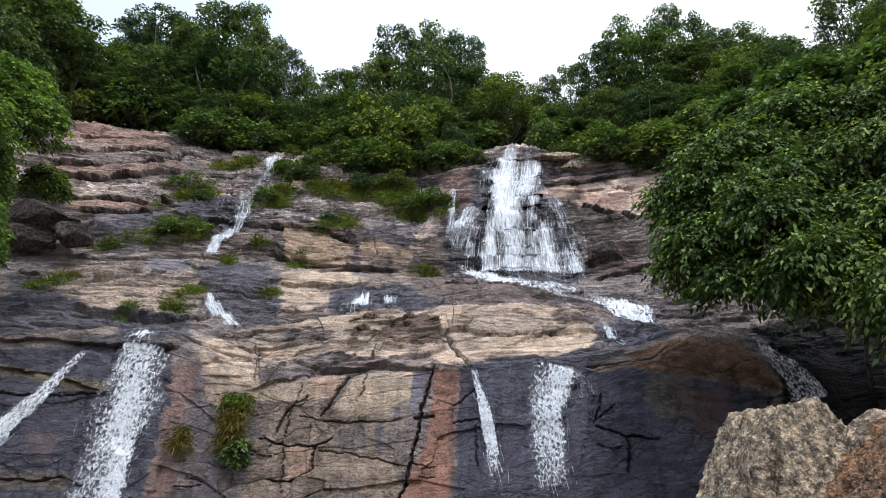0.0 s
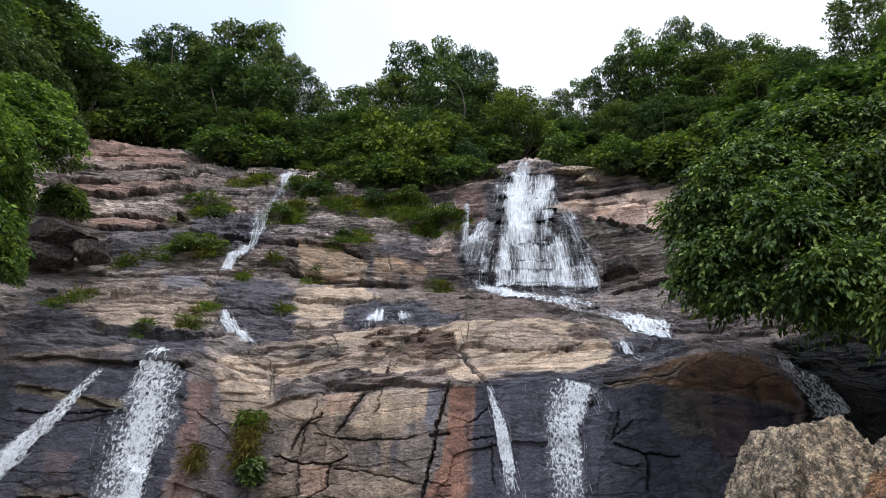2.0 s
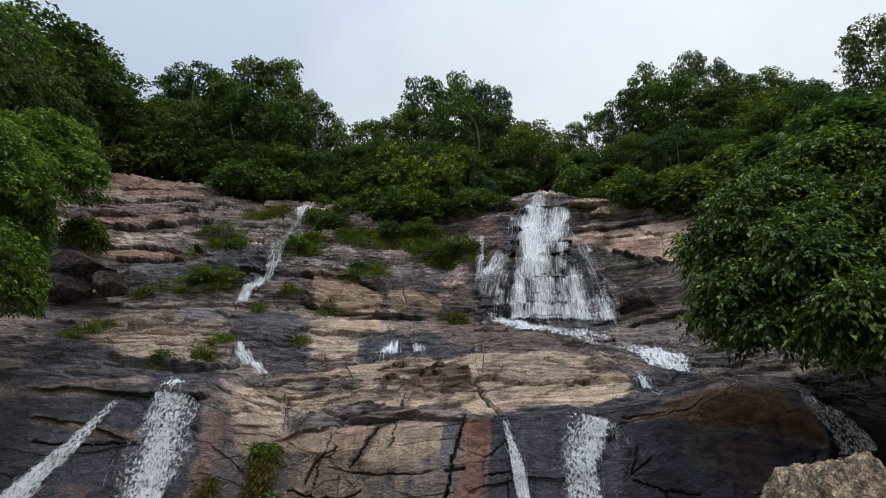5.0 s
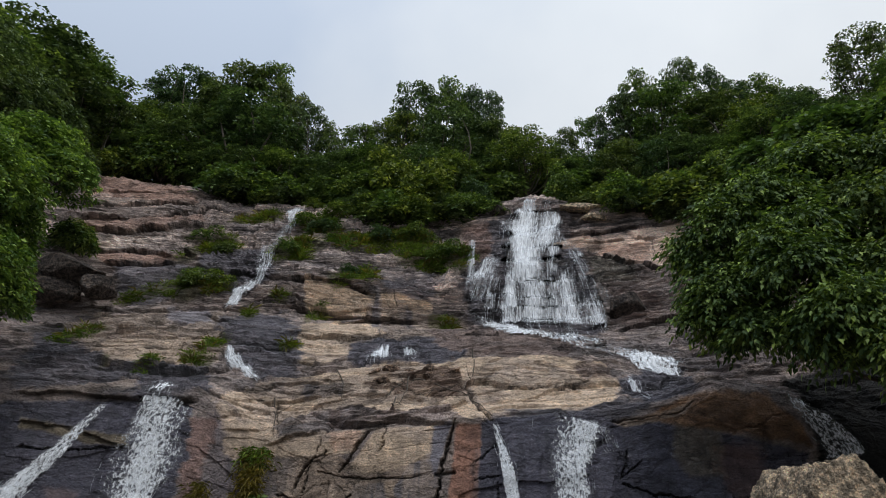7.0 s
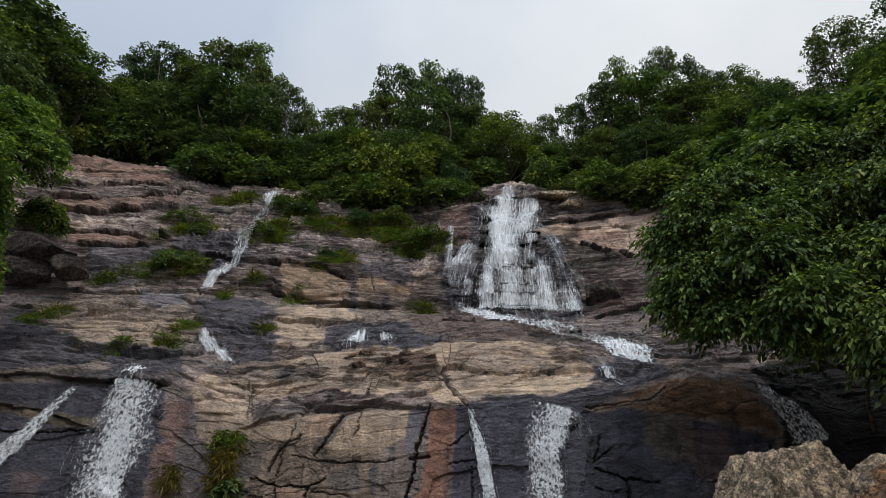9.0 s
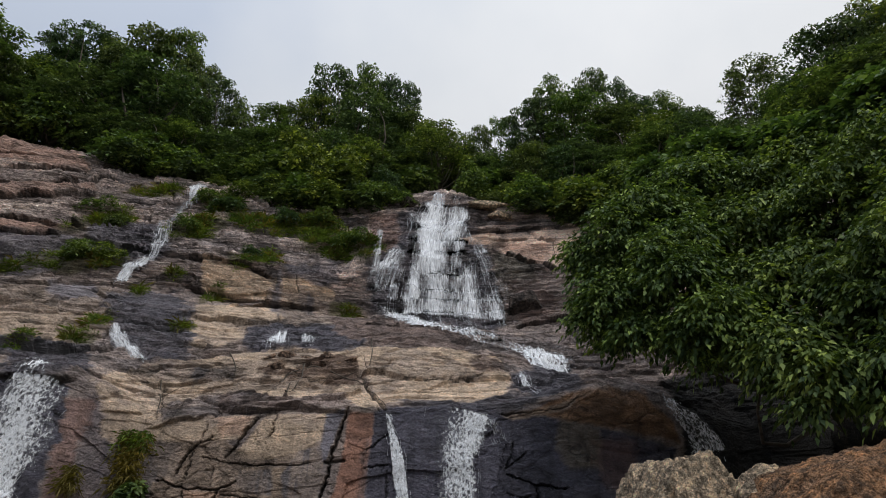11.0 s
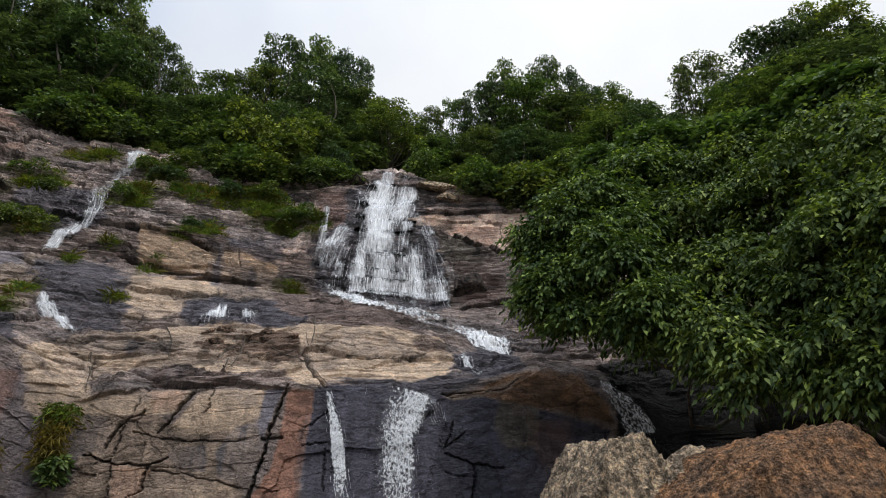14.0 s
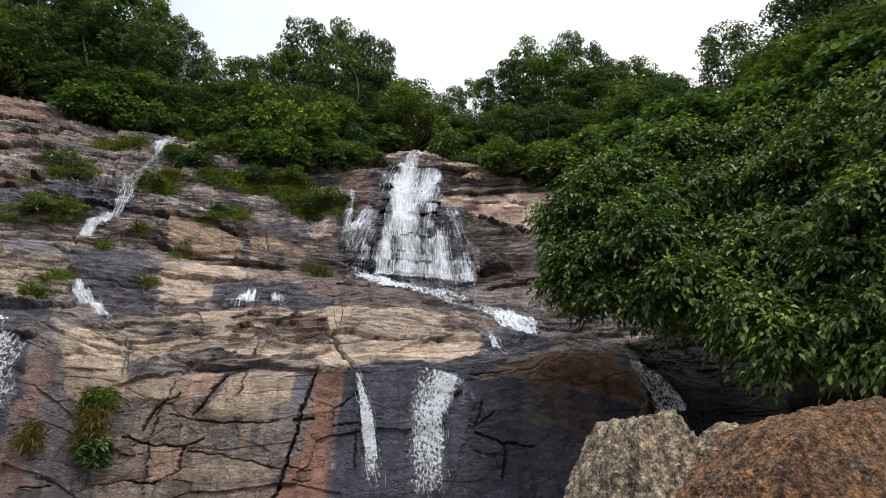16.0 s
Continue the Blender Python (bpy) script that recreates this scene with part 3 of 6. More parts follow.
stain_or_shade_patch(BROWNGREY, 0.9, 0.06, 0.25, ((-1.14, 6.96), (1.02, 7.30), (2.56, 6.67), (3.60, 6.16), (2.23, 5.49), (0.25, 5.67), (-0.67, 5.87)))
stain_or_shade_patch(BED_GREY, 0.9, 0.08, 0.25, ((4.51, 10.68), (6.41, 10.24), (7.53, 9.55), (6.91, 7.20), (5.52, 6.59), (4.66, 7.02), (4.63, 8.87)))
stain_or_shade_patch(PALEBLOCK, 0.95, 0.05, 0.15, ((3.30, 11.15), (4.57, 11.37), (6.71, 11.65), (8.07, 11.76), (7.56, 9.67), (6.85, 9.56), (5.61, 10.08), (4.51, 10.68)))
stain_or_shade_patch(BED_BROWN, 0.6, 0.05, 0.2, ((4.72, 10.82), (6.74, 10.85), (6.53, 9.69), (5.58, 10.09)))
stain_or_shade_patch(MOSSROCK, 0.6, 0.08, 0.3, ((4.46, 10.42), (5.94, 9.99), (6.02, 9.20), (4.63, 9.08)))
stain_or_shade_patch(BROWNGREY, 0.95, 0.04, 0.1, ((5.40, 8.96), (6.14, 8.72), (6.62, 8.11), (6.02, 7.22), (5.17, 6.98), (5.08, 7.90)))
stain_or_shade_patch(TAN, 1.0, 0.04, 0.15, ((-0.22, 5.27), (1.29, 5.43), (2.68, 5.49), (3.77, 5.40), (3.74, 4.62), (3.48, 4.18), (2.62, 3.96), (1.49, 3.78), (0.61, 3.68), (0.22, 4.43), (-0.13, 4.87)))
stain_or_shade_patch(BROWNGREY, 0.8, 0.04, 0.12, ((2.83, 5.22), (3.33, 5.42), (3.77, 5.10), (3.66, 4.72), (2.92, 4.66)))
stain_or_shade_patch(TAN, 0.95, 0.04, 0.2, ((-4.66, 4.51), (-3.15, 4.88), (-2.12, 5.15), (-0.79, 5.18), (-0.10, 5.15), (0.10, 4.54), (0.64, 3.64), (0.07, 3.53), (-0.31, 3.96), (-1.58, 3.71), (-2.32, 3.71), (-3.12, 3.69), (-3.98, 3.58), (-4.19, 3.27), (-4.72, 3.49), (-5.26, 3.87), (-5.43, 4.00), (-4.99, 4.50)))
stain_or_shade_patch(TANGREY, 0.8, 0.05, 0.3, ((-5.29, 4.42), (-4.31, 4.51), (-3.07, 4.48), (-2.83, 4.29), (-3.78, 4.10), (-4.96, 3.97)))
stain_or_shade_patch(GREYDRIP, 0.8, 0.04, 0.2, ((-3.86, 4.44), (-2.92, 4.54), (-2.89, 4.28), (-3.69, 4.08)))
stain_or_shade_patch(GREYDRIP, 0.7, 0.04, 0.2, ((-4.58, 4.49), (-4.31, 4.49), (-4.25, 4.25), (-4.46, 4.23)))
stain_or_shade_patch(BROWNDRIP, 0.85, 0.03, 0.15, ((-3.04, 3.70), (-2.35, 3.71), (-1.53, 3.72), (-0.31, 3.94), (-0.40, 3.47), (-1.08, 3.50), (-1.76, 3.41), (-2.27, 3.39), (-2.95, 3.38)))
stain_or_shade_patch(HOLLOW, 0.95, 0.03, 0.3, ((-2.47, 4.62), (-1.82, 4.46), (-1.35, 4.84), (-0.64, 5.01), (-0.16, 4.88), (0.13, 4.52), (-0.55, 4.11), (-1.53, 4.13), (-1.85, 4.40), (-2.32, 4.41)))
stain_or_shade_patch(TAN, 0.5, 0.02, 0.3, ((-1.56, 4.24), (-0.87, 4.41), (-0.73, 4.11), (-1.26, 4.10)))
stain_or_shade_patch(TAN, 0.85, 0.05, 0.3, ((-5.46, 3.95), (-4.72, 3.49), (-4.10, 3.30), (-3.81, 2.97), (-4.37, 2.83), (-4.72, 2.59), (-4.99, 2.83), (-5.23, 3.42)))
stain_or_shade_patch(MAUVE, 0.9, 0.08, 0.3, ((-5.43, 3.55), (-5.20, 3.53), (-4.96, 2.82), (-4.69, 2.56), (-4.60, 1.70), (-4.40, 0.82), (-4.31, -0.10), (-5.49, -0.08), (-5.40, 0.85), (-5.29, 1.70), (-5.23, 2.61)))
stain_or_shade_patch(RUSTDULL, 0.85, 0.06, 0.3, ((-5.79, 3.44), (-5.29, 3.45), (-5.29, 2.61), (-5.37, 1.71), (-5.34, 0.84), (-5.52, -0.07), (-6.03, -0.08), (-5.85, 0.84), (-5.76, 1.92), (-5.70, 2.84)))
stain_or_shade_patch(WETFACE, 0.95, 0.05, 0.3, ((-10.08, 3.80), (-7.00, 3.87), (-5.82, 3.77), (-5.70, 2.84), (-5.82, 1.83), (-5.88, 0.85), (-6.09, -0.08), (-9.37, -0.06)))
stain_or_shade_patch(OLIVE, 0.75, 0.04, 0.2, ((-9.22, 3.45), (-8.48, 3.31), (-7.45, 3.14), (-6.94, 3.14), (-6.94, 2.91), (-7.74, 2.92), (-8.72, 3.17), (-9.16, 3.21)))
stain_or_shade_patch(OLIVE, 0.5, 0.05, 0.2, ((-8.69, 1.39), (-8.04, 1.33), (-7.39, 1.29), (-7.45, 0.98), (-8.19, 1.06), (-8.60, 1.01)))
stain_or_shade_patch(RUSTDULL, 0.35, 0.08, 0.3, ((-8.45, 2.15), (-7.74, 2.02), (-7.77, 1.50), (-8.19, 1.59)))
stain_or_shade_patch(TANMID, 0.9, 0.04, 0.25, ((-4.01, 2.79), (-2.71, 2.86), (-1.73, 2.40), (-0.79, 2.86), (-0.61, 2.33), (-0.64, 1.70), (-0.79, 1.37), (-0.96, 0.60), (-1.08, -0.09), (-4.28, -0.11), (-4.07, 0.84), (-3.81, 1.69), (-3.89, 2.38)))
stain_or_shade_patch(TAN, 1.0, 0.02, 0.06, ((-1.88, 3.35), (-1.05, 3.39), (-0.22, 3.45), (-0.25, 3.39), (-0.64, 3.32), (-0.70, 2.85), (-1.11, 2.61), (-1.73, 2.42), (-2.27, 2.44), (-2.35, 2.60), (-2.09, 3.00)))
stain_or_shade_patch(TAN, 0.9, 0.03, 0.12, ((-4.16, 2.94), (-3.83, 3.10), (-3.01, 3.25), (-2.06, 3.33), (-2.18, 3.03), (-2.35, 2.82), (-2.95, 2.79), (-3.42, 2.72), (-4.01, 2.72)))
stain_or_shade_patch(PINKTAN, 0.7, 0.04, 0.15, ((-2.89, 3.24), (-2.15, 3.30), (-2.27, 2.92), (-2.71, 2.86)))
stain_or_shade_patch(PINKTAN, 0.8, 0.03, 0.12, ((-3.30, 1.82), (-2.56, 1.75), (-2.77, 1.28), (-3.18, 1.18)))
stain_or_shade_patch(TAN, 0.6, 0.04, 0.25, ((-1.73, 2.26), (-1.11, 2.29), (-1.11, 2.17), (-1.47, 2.05), (-1.50, 1.61), (-1.70, 1.71)))
stain_or_shade_patch(TAN, 0.5, 0.05, 0.3, ((-2.15, 1.64), (-0.96, 1.46), (-1.44, 1.15), (-2.00, 1.26)))
stain_or_shade_patch(SLATE, 0.85, 0.03, 0.12, ((-2.30, 2.22), (-1.67, 2.25), (-1.58, 1.72), (-2.12, 1.74), (-2.32, 1.98)))
stain_or_shade_patch(SLATE, 0.95, 0.03, 0.12, ((-1.44, 2.11), (-1.14, 2.63), (-0.67, 2.73), (-0.58, 1.71), (-0.76, 1.45), (-1.35, 1.62)))
stain_or_shade_patch(SLATE, 0.6, 0.05, 0.25, ((-2.21, 1.15), (-1.64, 1.16), (-1.64, -0.10), (-2.21, -0.10)))
stain_or_shade_patch(SLATE, 0.5, 0.05, 0.25, ((-4.01, 2.79), (-3.42, 2.69), (-3.36, 2.04), (-3.81, 2.03)))
stain_or_shade_patch(BLUEGREY, 0.95, 0.025, 0.08, ((-0.64, 3.40), (-0.25, 3.45), (-0.40, 2.98), (-0.61, 2.31), (-0.70, 2.73), (-0.64, 2.99)))
stain_or_shade_patch(WETFACE, 0.97, 0.04, 0.2, ((0.34, 3.44), (0.84, 3.68), (1.85, 3.70), (2.74, 3.74), (3.36, 3.58), (4.87, 3.41), (5.76, 3.11), (7.06, 2.86), (6.62, -0.10), (0.07, -0.11), (0.25, 1.49), (0.28, 2.40)))
stain_or_shade_patch(RUST, 0.95, 0.03, 0.1, ((-0.16, 3.38), (0.37, 3.45), (0.31, 2.40), (0.22, 1.38), (0.16, -0.12), (-1.08, -0.09), (-0.73, 1.17), (-0.37, 1.83), (-0.22, 2.64)))
stain_or_shade_patch(SLATE, 0.45, 0.06, 0.25, ((0.19, 2.87), (0.34, 2.88), (0.31, 0.81), (0.10, 0.78)))
stain_or_shade_patch(WET, 0.85, 0.05, 0.25, ((0.64, 3.76), (2.56, 3.95), (3.57, 4.04), (4.28, 4.18), (3.98, 3.82), (3.12, 3.54), (1.85, 3.64)))
stain_or_shade_patch(WET, 0.95, 0.05, 0.2, ((3.80, 4.77), (4.96, 5.39), (5.97, 5.39), (5.20, 4.17), (4.16, 3.95), (3.72, 4.29)))
stain_or_shade_patch(BROWN, 0.95, 0.06, 0.2, ((3.98, 3.62), (4.87, 4.07), (5.70, 4.04), (6.56, 3.89), (6.94, 3.55), (7.12, 2.98), (6.11, 3.13), (5.20, 3.29), (4.31, 3.49)))
stain_or_shade_patch(OLIVE, 0.5, 0.1, 0.3, ((4.54, 3.48), (5.34, 3.29), (5.31, 2.37), (4.63, 2.40), (4.37, 2.89)))
stain_or_shade_patch(RUST, 0.3, 0.14, 0.5, ((5.23, 2.97), (6.20, 2.94), (6.08, 1.99), (5.46, 1.82), (5.20, 2.28)))
stain_or_shade_patch(SLATE, 0.5, 0.12, 0.3, ((4.63, 1.82), (5.49, 1.93), (5.43, 1.04), (4.63, 0.93)))
stain_or_shade_patch(TANMID, 0.9, 0.03, 0.12, ((3.21, 3.53), (4.34, 3.72), (4.99, 3.92), (4.69, 3.63), (3.48, 3.44)))
# the cavity under the right-hand bush: its shade painted on as near-black colour
stain_or_shade_patch(SHADED, 1.0, 0.12, 0.3, ((7.77, 4.55), (8.87, 5.05), (10.54, 6.09), (12.41, 6.42), (15.22, 6.04), (11.94, -0.06), (7.00, -0.10), (7.03, 2.38), (7.27, 2.97), (7.12, 3.55)))

# ---- relief ----
crack_and_shade, cut, ledged = np.zeros_like(gx), np.zeros_like(gx), np.zeros_like(gx)
thin = 0.5 + 0.8 * noise2(gx * 2.3, ga * 2.3, 79)


def fissure(width, depth, points):
    """An open joint that wanders a little and swells and thins."""
    p, s = near(points, 0.4)
    d, _ = run_distance(gx[s] + 0.12 * jag_x[s] + 0.1 * wide_x[s], gz[s] + 0.12 * jag_z[s] + 0.08 * wide_z[s], p, False)
    w = width * thin[s] + 0.003
    m = 1 - smooth(0.5 * w, 1.4 * w, d)
    crack_and_shade[s] = np.maximum(crack_and_shade[s], m)
    cut[s] = np.maximum(cut[s], m * depth)


def ledge(out, points):
    """A step along a run: below 0 the upper bed overhangs its foot, with shade painted below it; above 0 the lower one
    stands out.
    """
    p, s = near(points, 1.6)
    p = p[np.argsort(p[:, 0])]
    below = np.interp(gx[s], p[:, 0], p[:, 1]) + 0.16 * (fbm(gx[s] * 1.1, gz[s] * 0.3, 37, 3) - 0.5) + 0.06 * (sml_r[s] - 0.5) - gz[s]
    w = (1 + 0.3 * high_zone[s]) * smooth(p[0, 0] - 0.25, p[0, 0] + 0.2, gx[s]) * smooth(p[-1, 0] + 0.25, p[-1, 0] - 0.2, gx[s]) * 0.6 * abs(out) * (0.35 + 0.9 * noise2(gx[s] * 1.7, gz[s] * 0.2, 39))
    if out > 0:
        ledged[s] += w * np.where(below > 0, np.exp(-np.abs(below) / 0.5), -0.4 * np.exp(-np.abs(below) / 0.3))
    else:
        ledged[s] += w * np.where(below > 0, -0.9 * np.exp(-np.abs(below) / 0.11), 0.5 * np.exp(-np.abs(below) / 0.3))
        # the overhang's shadow line, put into the colour just below the step
        crack_and_shade[s] = np.maximum(crack_and_shade[s], 1.5 * np.minimum(1, abs(out) * 4) * np.exp(-((below - 0.012) / ((0.018 + 0.09 * max(0.0, abs(out) - 0.1)) * (1 + 0.8 * high_zone[s]))) ** 2) * w / (abs(out) + 1e-9) * (below > -0.02))


# open joints: half width, depth, run
fissure(0.025, 0.16, ((-0.19, 3.43), (-0.46, 2.61), (-0.55, 2.03), (-0.70, 1.36), (-0.87, 0.80), (-1.08, 0.15)))
fissure(0.030, 0.1, ((-0.58, 2.42), (-0.22, 2.43)))
fissure(0.025, 0.12, ((-2.03, 3.30), (-2.24, 3.01), (-2.38, 2.70), (-2.59, 2.47)))
fissure(0.025, 0.12, ((-2.89, 2.87), (-3.21, 2.63), (-3.42, 2.32), (-3.45, 2.15)))
fissure(0.018, 0.1, ((-3.81, 1.99), (-3.33, 1.85), (-2.65, 1.84), (-2.32, 1.98)))
fissure(0.013, 0.05, ((-3.04, 2.43), (-2.21, 2.32), (-1.50, 2.32), (-0.90, 2.37)))
fissure(0.022, 0.1, ((-2.65, 1.84), (-2.74, 1.37), (-3.12, 1.12), (-3.57, 1.13)))
fissure(0.013, 0.05, ((-2.56, 1.75), (-1.70, 1.63), (-0.76, 1.43)))
fissure(0.013, 0.05, ((-3.01, 3.09), (-3.24, 2.40), (-3.30, 1.82), (-3.27, 0.94)))
fissure(0.010, 0.04, ((-0.67, 1.46), (-0.19, 1.41)))
fissure(0.010, 0.04, ((-0.52, 1.21), (-0.19, 1.19)))
fissure(0.022, 0.1, ((3.27, 2.22), (3.66, 2.12), (3.92, 2.04), (4.54, 1.97)))
fissure(0.018, 0.08, ((3.92, 2.04), (3.92, 1.71), (3.80, 1.30)))
fissure(0.015, 0.06, ((3.48, 2.94), (3.33, 2.53), (3.27, 2.35), (3.74, 2.71)))
fissure(0.013, 0.06, ((3.21, 3.53), (4.57, 3.68), (4.96, 3.87)))
fissure(0.030, 0.14, ((0.10, 4.40), (0.49, 3.82), (0.61, 3.54)))
fissure(0.013, 0.05, ((5.37, 1.98), (5.97, 1.97)))
fissure(0.018, 0.08, ((-9.08, 2.87), (-8.36, 2.79), (-7.30, 2.86), (-6.94, 2.91)))
fissure(0.020, 0.08, ((-8.66, 1.23), (-8.01, 1.15), (-7.48, 1.23)))
fissure(0.015, 0.06, ((-5.14, 1.23), (-4.84, 1.10)))
fissure(0.013, 0.05, ((-5.32, 1.04), (-4.87, 1.05)))
fissure(0.015, 0.05, ((0.70, 3.02), (0.37, 2.72), (0.25, 2.63)))
fissure(0.015, 0.06, ((0.19, 2.31), (0.75, 2.40)))
fissure(0.015, 0.05, ((0.72, 2.27), (0.70, 1.37)))
fissure(0.013, 0.05, ((3.27, 1.85), (3.72, 1.76)))
fissure(0.015, 0.06, ((-1.67, 3.42), (-1.76, 2.87)))
fissure(0.010, 0.05, ((1.08, 4.47), (2.18, 4.50), (3.03, 4.63)))
fissure(0.010, 0.05, ((0.78, 4.72), (1.64, 4.72), (2.56, 4.96)))
fissure(0.015, 0.08, ((-1.79, 4.21), (-1.64, 4.51), (-1.14, 4.29), (-0.19, 4.54)))
fissure(0.013, 0.06, ((-0.07, 4.56), (0.22, 4.39)))
fissure(0.015, 0.06, ((0.43, 3.60), (0.49, 3.46)))
fissure(0.015, 0.06, ((-4.28, 4.00), (-3.95, 3.16)))
fissure(0.010, 0.05, ((7.09, 11.36), (6.76, 10.38), (6.82, 9.65)))
fissure(0.015, 0.08, ((-3.66, 6.27), (-3.30, 5.92)))
fissure(0.015, 0.07, ((-2.35, 8.67), (-2.21, 8.00)))

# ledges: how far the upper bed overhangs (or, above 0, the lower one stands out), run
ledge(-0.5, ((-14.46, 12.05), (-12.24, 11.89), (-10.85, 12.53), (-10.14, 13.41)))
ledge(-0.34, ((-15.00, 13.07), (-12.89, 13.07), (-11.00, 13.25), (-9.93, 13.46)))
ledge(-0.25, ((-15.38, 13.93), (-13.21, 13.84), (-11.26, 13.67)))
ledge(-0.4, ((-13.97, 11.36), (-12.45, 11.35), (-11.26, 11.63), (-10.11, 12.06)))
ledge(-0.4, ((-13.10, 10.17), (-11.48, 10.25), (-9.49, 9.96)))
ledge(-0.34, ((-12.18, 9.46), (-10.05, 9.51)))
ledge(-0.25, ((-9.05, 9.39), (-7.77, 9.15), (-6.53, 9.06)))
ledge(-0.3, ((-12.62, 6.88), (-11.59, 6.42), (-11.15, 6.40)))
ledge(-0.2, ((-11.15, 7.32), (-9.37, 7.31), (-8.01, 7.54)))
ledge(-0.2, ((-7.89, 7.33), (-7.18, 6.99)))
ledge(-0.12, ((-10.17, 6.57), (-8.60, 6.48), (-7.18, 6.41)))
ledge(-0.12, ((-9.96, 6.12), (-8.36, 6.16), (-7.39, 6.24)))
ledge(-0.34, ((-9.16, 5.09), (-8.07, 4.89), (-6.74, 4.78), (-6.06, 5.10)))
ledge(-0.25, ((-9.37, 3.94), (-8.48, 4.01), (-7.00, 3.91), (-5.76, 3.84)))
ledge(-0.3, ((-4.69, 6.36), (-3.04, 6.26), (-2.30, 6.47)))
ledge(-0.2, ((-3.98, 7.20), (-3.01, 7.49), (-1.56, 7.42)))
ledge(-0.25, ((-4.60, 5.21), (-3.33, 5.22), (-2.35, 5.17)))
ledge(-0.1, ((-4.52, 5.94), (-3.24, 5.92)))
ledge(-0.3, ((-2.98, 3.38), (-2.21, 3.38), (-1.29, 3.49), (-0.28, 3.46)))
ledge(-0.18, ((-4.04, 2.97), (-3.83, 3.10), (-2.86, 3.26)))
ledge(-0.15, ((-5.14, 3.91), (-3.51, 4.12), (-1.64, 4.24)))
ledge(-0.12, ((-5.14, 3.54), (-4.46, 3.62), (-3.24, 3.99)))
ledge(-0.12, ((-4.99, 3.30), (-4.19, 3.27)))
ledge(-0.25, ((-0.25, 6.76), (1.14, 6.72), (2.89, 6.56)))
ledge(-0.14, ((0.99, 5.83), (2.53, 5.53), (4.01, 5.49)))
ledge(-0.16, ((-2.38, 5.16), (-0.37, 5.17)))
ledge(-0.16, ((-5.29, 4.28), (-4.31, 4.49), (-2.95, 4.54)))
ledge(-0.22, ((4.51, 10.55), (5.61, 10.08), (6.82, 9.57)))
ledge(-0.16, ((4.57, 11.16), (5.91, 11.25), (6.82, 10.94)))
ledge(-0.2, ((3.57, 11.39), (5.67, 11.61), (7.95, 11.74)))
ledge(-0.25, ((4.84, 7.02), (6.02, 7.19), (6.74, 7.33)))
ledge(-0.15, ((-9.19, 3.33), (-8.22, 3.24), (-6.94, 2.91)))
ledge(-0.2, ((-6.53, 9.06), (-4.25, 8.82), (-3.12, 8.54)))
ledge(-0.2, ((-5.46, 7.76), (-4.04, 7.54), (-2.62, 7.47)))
ledge(0.3, ((-4.19, 3.27), (-3.12, 3.69), (-1.58, 3.71), (0.07, 3.55)))
ledge(0.25, ((-0.22, 5.27), (1.73, 5.42), (3.77, 5.40)))

rough_now = 1 - calm
relief = (in_bed - 0.6) * thick * bed_amp[bed] * (0.2 * slab_zone * rough_now + 0.55 * high_zone)
relief += (slab_push - 0.5) * (0.03 * face_zone + 0.1 * slab_zone * rough_now + 0.22 * high_zone) + slab_tilt * (in_joint - 0.5) * (0.04 * face_zone + 0.1 * slab_zone + 0.2 * high_zone)
relief += big_h * (0.07 * face_zone + 0.2 * slab_zone + 0.18 * high_zone)
relief += mid_h * (0.3 + 0.7 * rough_now) * (0.05 * face_zone + 0.13 * slab_zone + 0.09 * high_zone)
relief += sml_h * (0.15 + 0.85 * rough_now) * (0.026 * face_zone + 0.07 * slab_zone + 0.05 * high_zone)
rift = np.exp(-(big_e / 0.02) ** 2) * smooth(0.47, 0.57, fbm(gx * 0.5, ga * 0.9, 67, 3)) * (0.4 + 0.6 * rough_now)
groove = np.exp(-(bed_d / (0.02 + 0.012 * slab_zone + 0.01 * high_zone)) ** 2) * broken * (0.25 + 0.75 * rough_now) * (1 - 0.85 * face_zone)
split = np.exp(-(mid_e / 0.05) ** 2) * smooth(0.45, 0.6, fbm(gx * 0.7, ga * 0.9, 68, 3)) * rough_now
relief -= rift * (0.04 * face_zone + 0.14 * slab_zone + 0.18 * high_zone) + groove * (0.16 * slab_zone + 0.2 * high_zone) + split * (0.03 * face_zone + 0.08 * slab_zone + 0.1 * high_zone)
thin_at = (dip_a + 0.08 * (fbm(gx * 1.3, ga * 0.4, 45, 3) - 0.5)) / 0.14
relief += (thin_at - np.floor(thin_at) - 0.5) * (0.022 * slab_zone * rough_now + 0.08 * high_zone)
relief += ledged - cut
relief += 0.04 * (fbm(gx * 4, ga * 7, 71, 4, 0.55) - 0.5) + 0.2 * (fbm(gx * 0.35, ga * 0.35, 91, 3) - 0.5)
worn = relief.copy()
for _ in range(1):   # the beds are worn along their length
    worn[:, 1:-1] = worn[:, 1:-1] * 0.5 + (worn[:, :-2] + worn[:, 2:]) * 0.25
relief = relief * face_zone + worn * (1 - face_zone)
dome = np.sqrt(np.clip(1 - ((gx - 6.05) / 1.35) ** 2 - ((gz - 3.55) / 0.85) ** 2, 0, 1))      # the brown hump beside the fall
relief = relief + 0.2 * dome * (0.6 + 0.8 * fbm(gx * 0.9, gz * 1.4, 83, 3))
relief *= 1 - 0.5 * smooth(5.0, 5.3, base_k)[:, None]

ty, tz = np.gradient(base_y, axis=0), np.gradient(base_z, axis=0)
ln = np.hypot(ty, tz) + 1e-9
out_y, out_z = -tz / ln, ty / ln
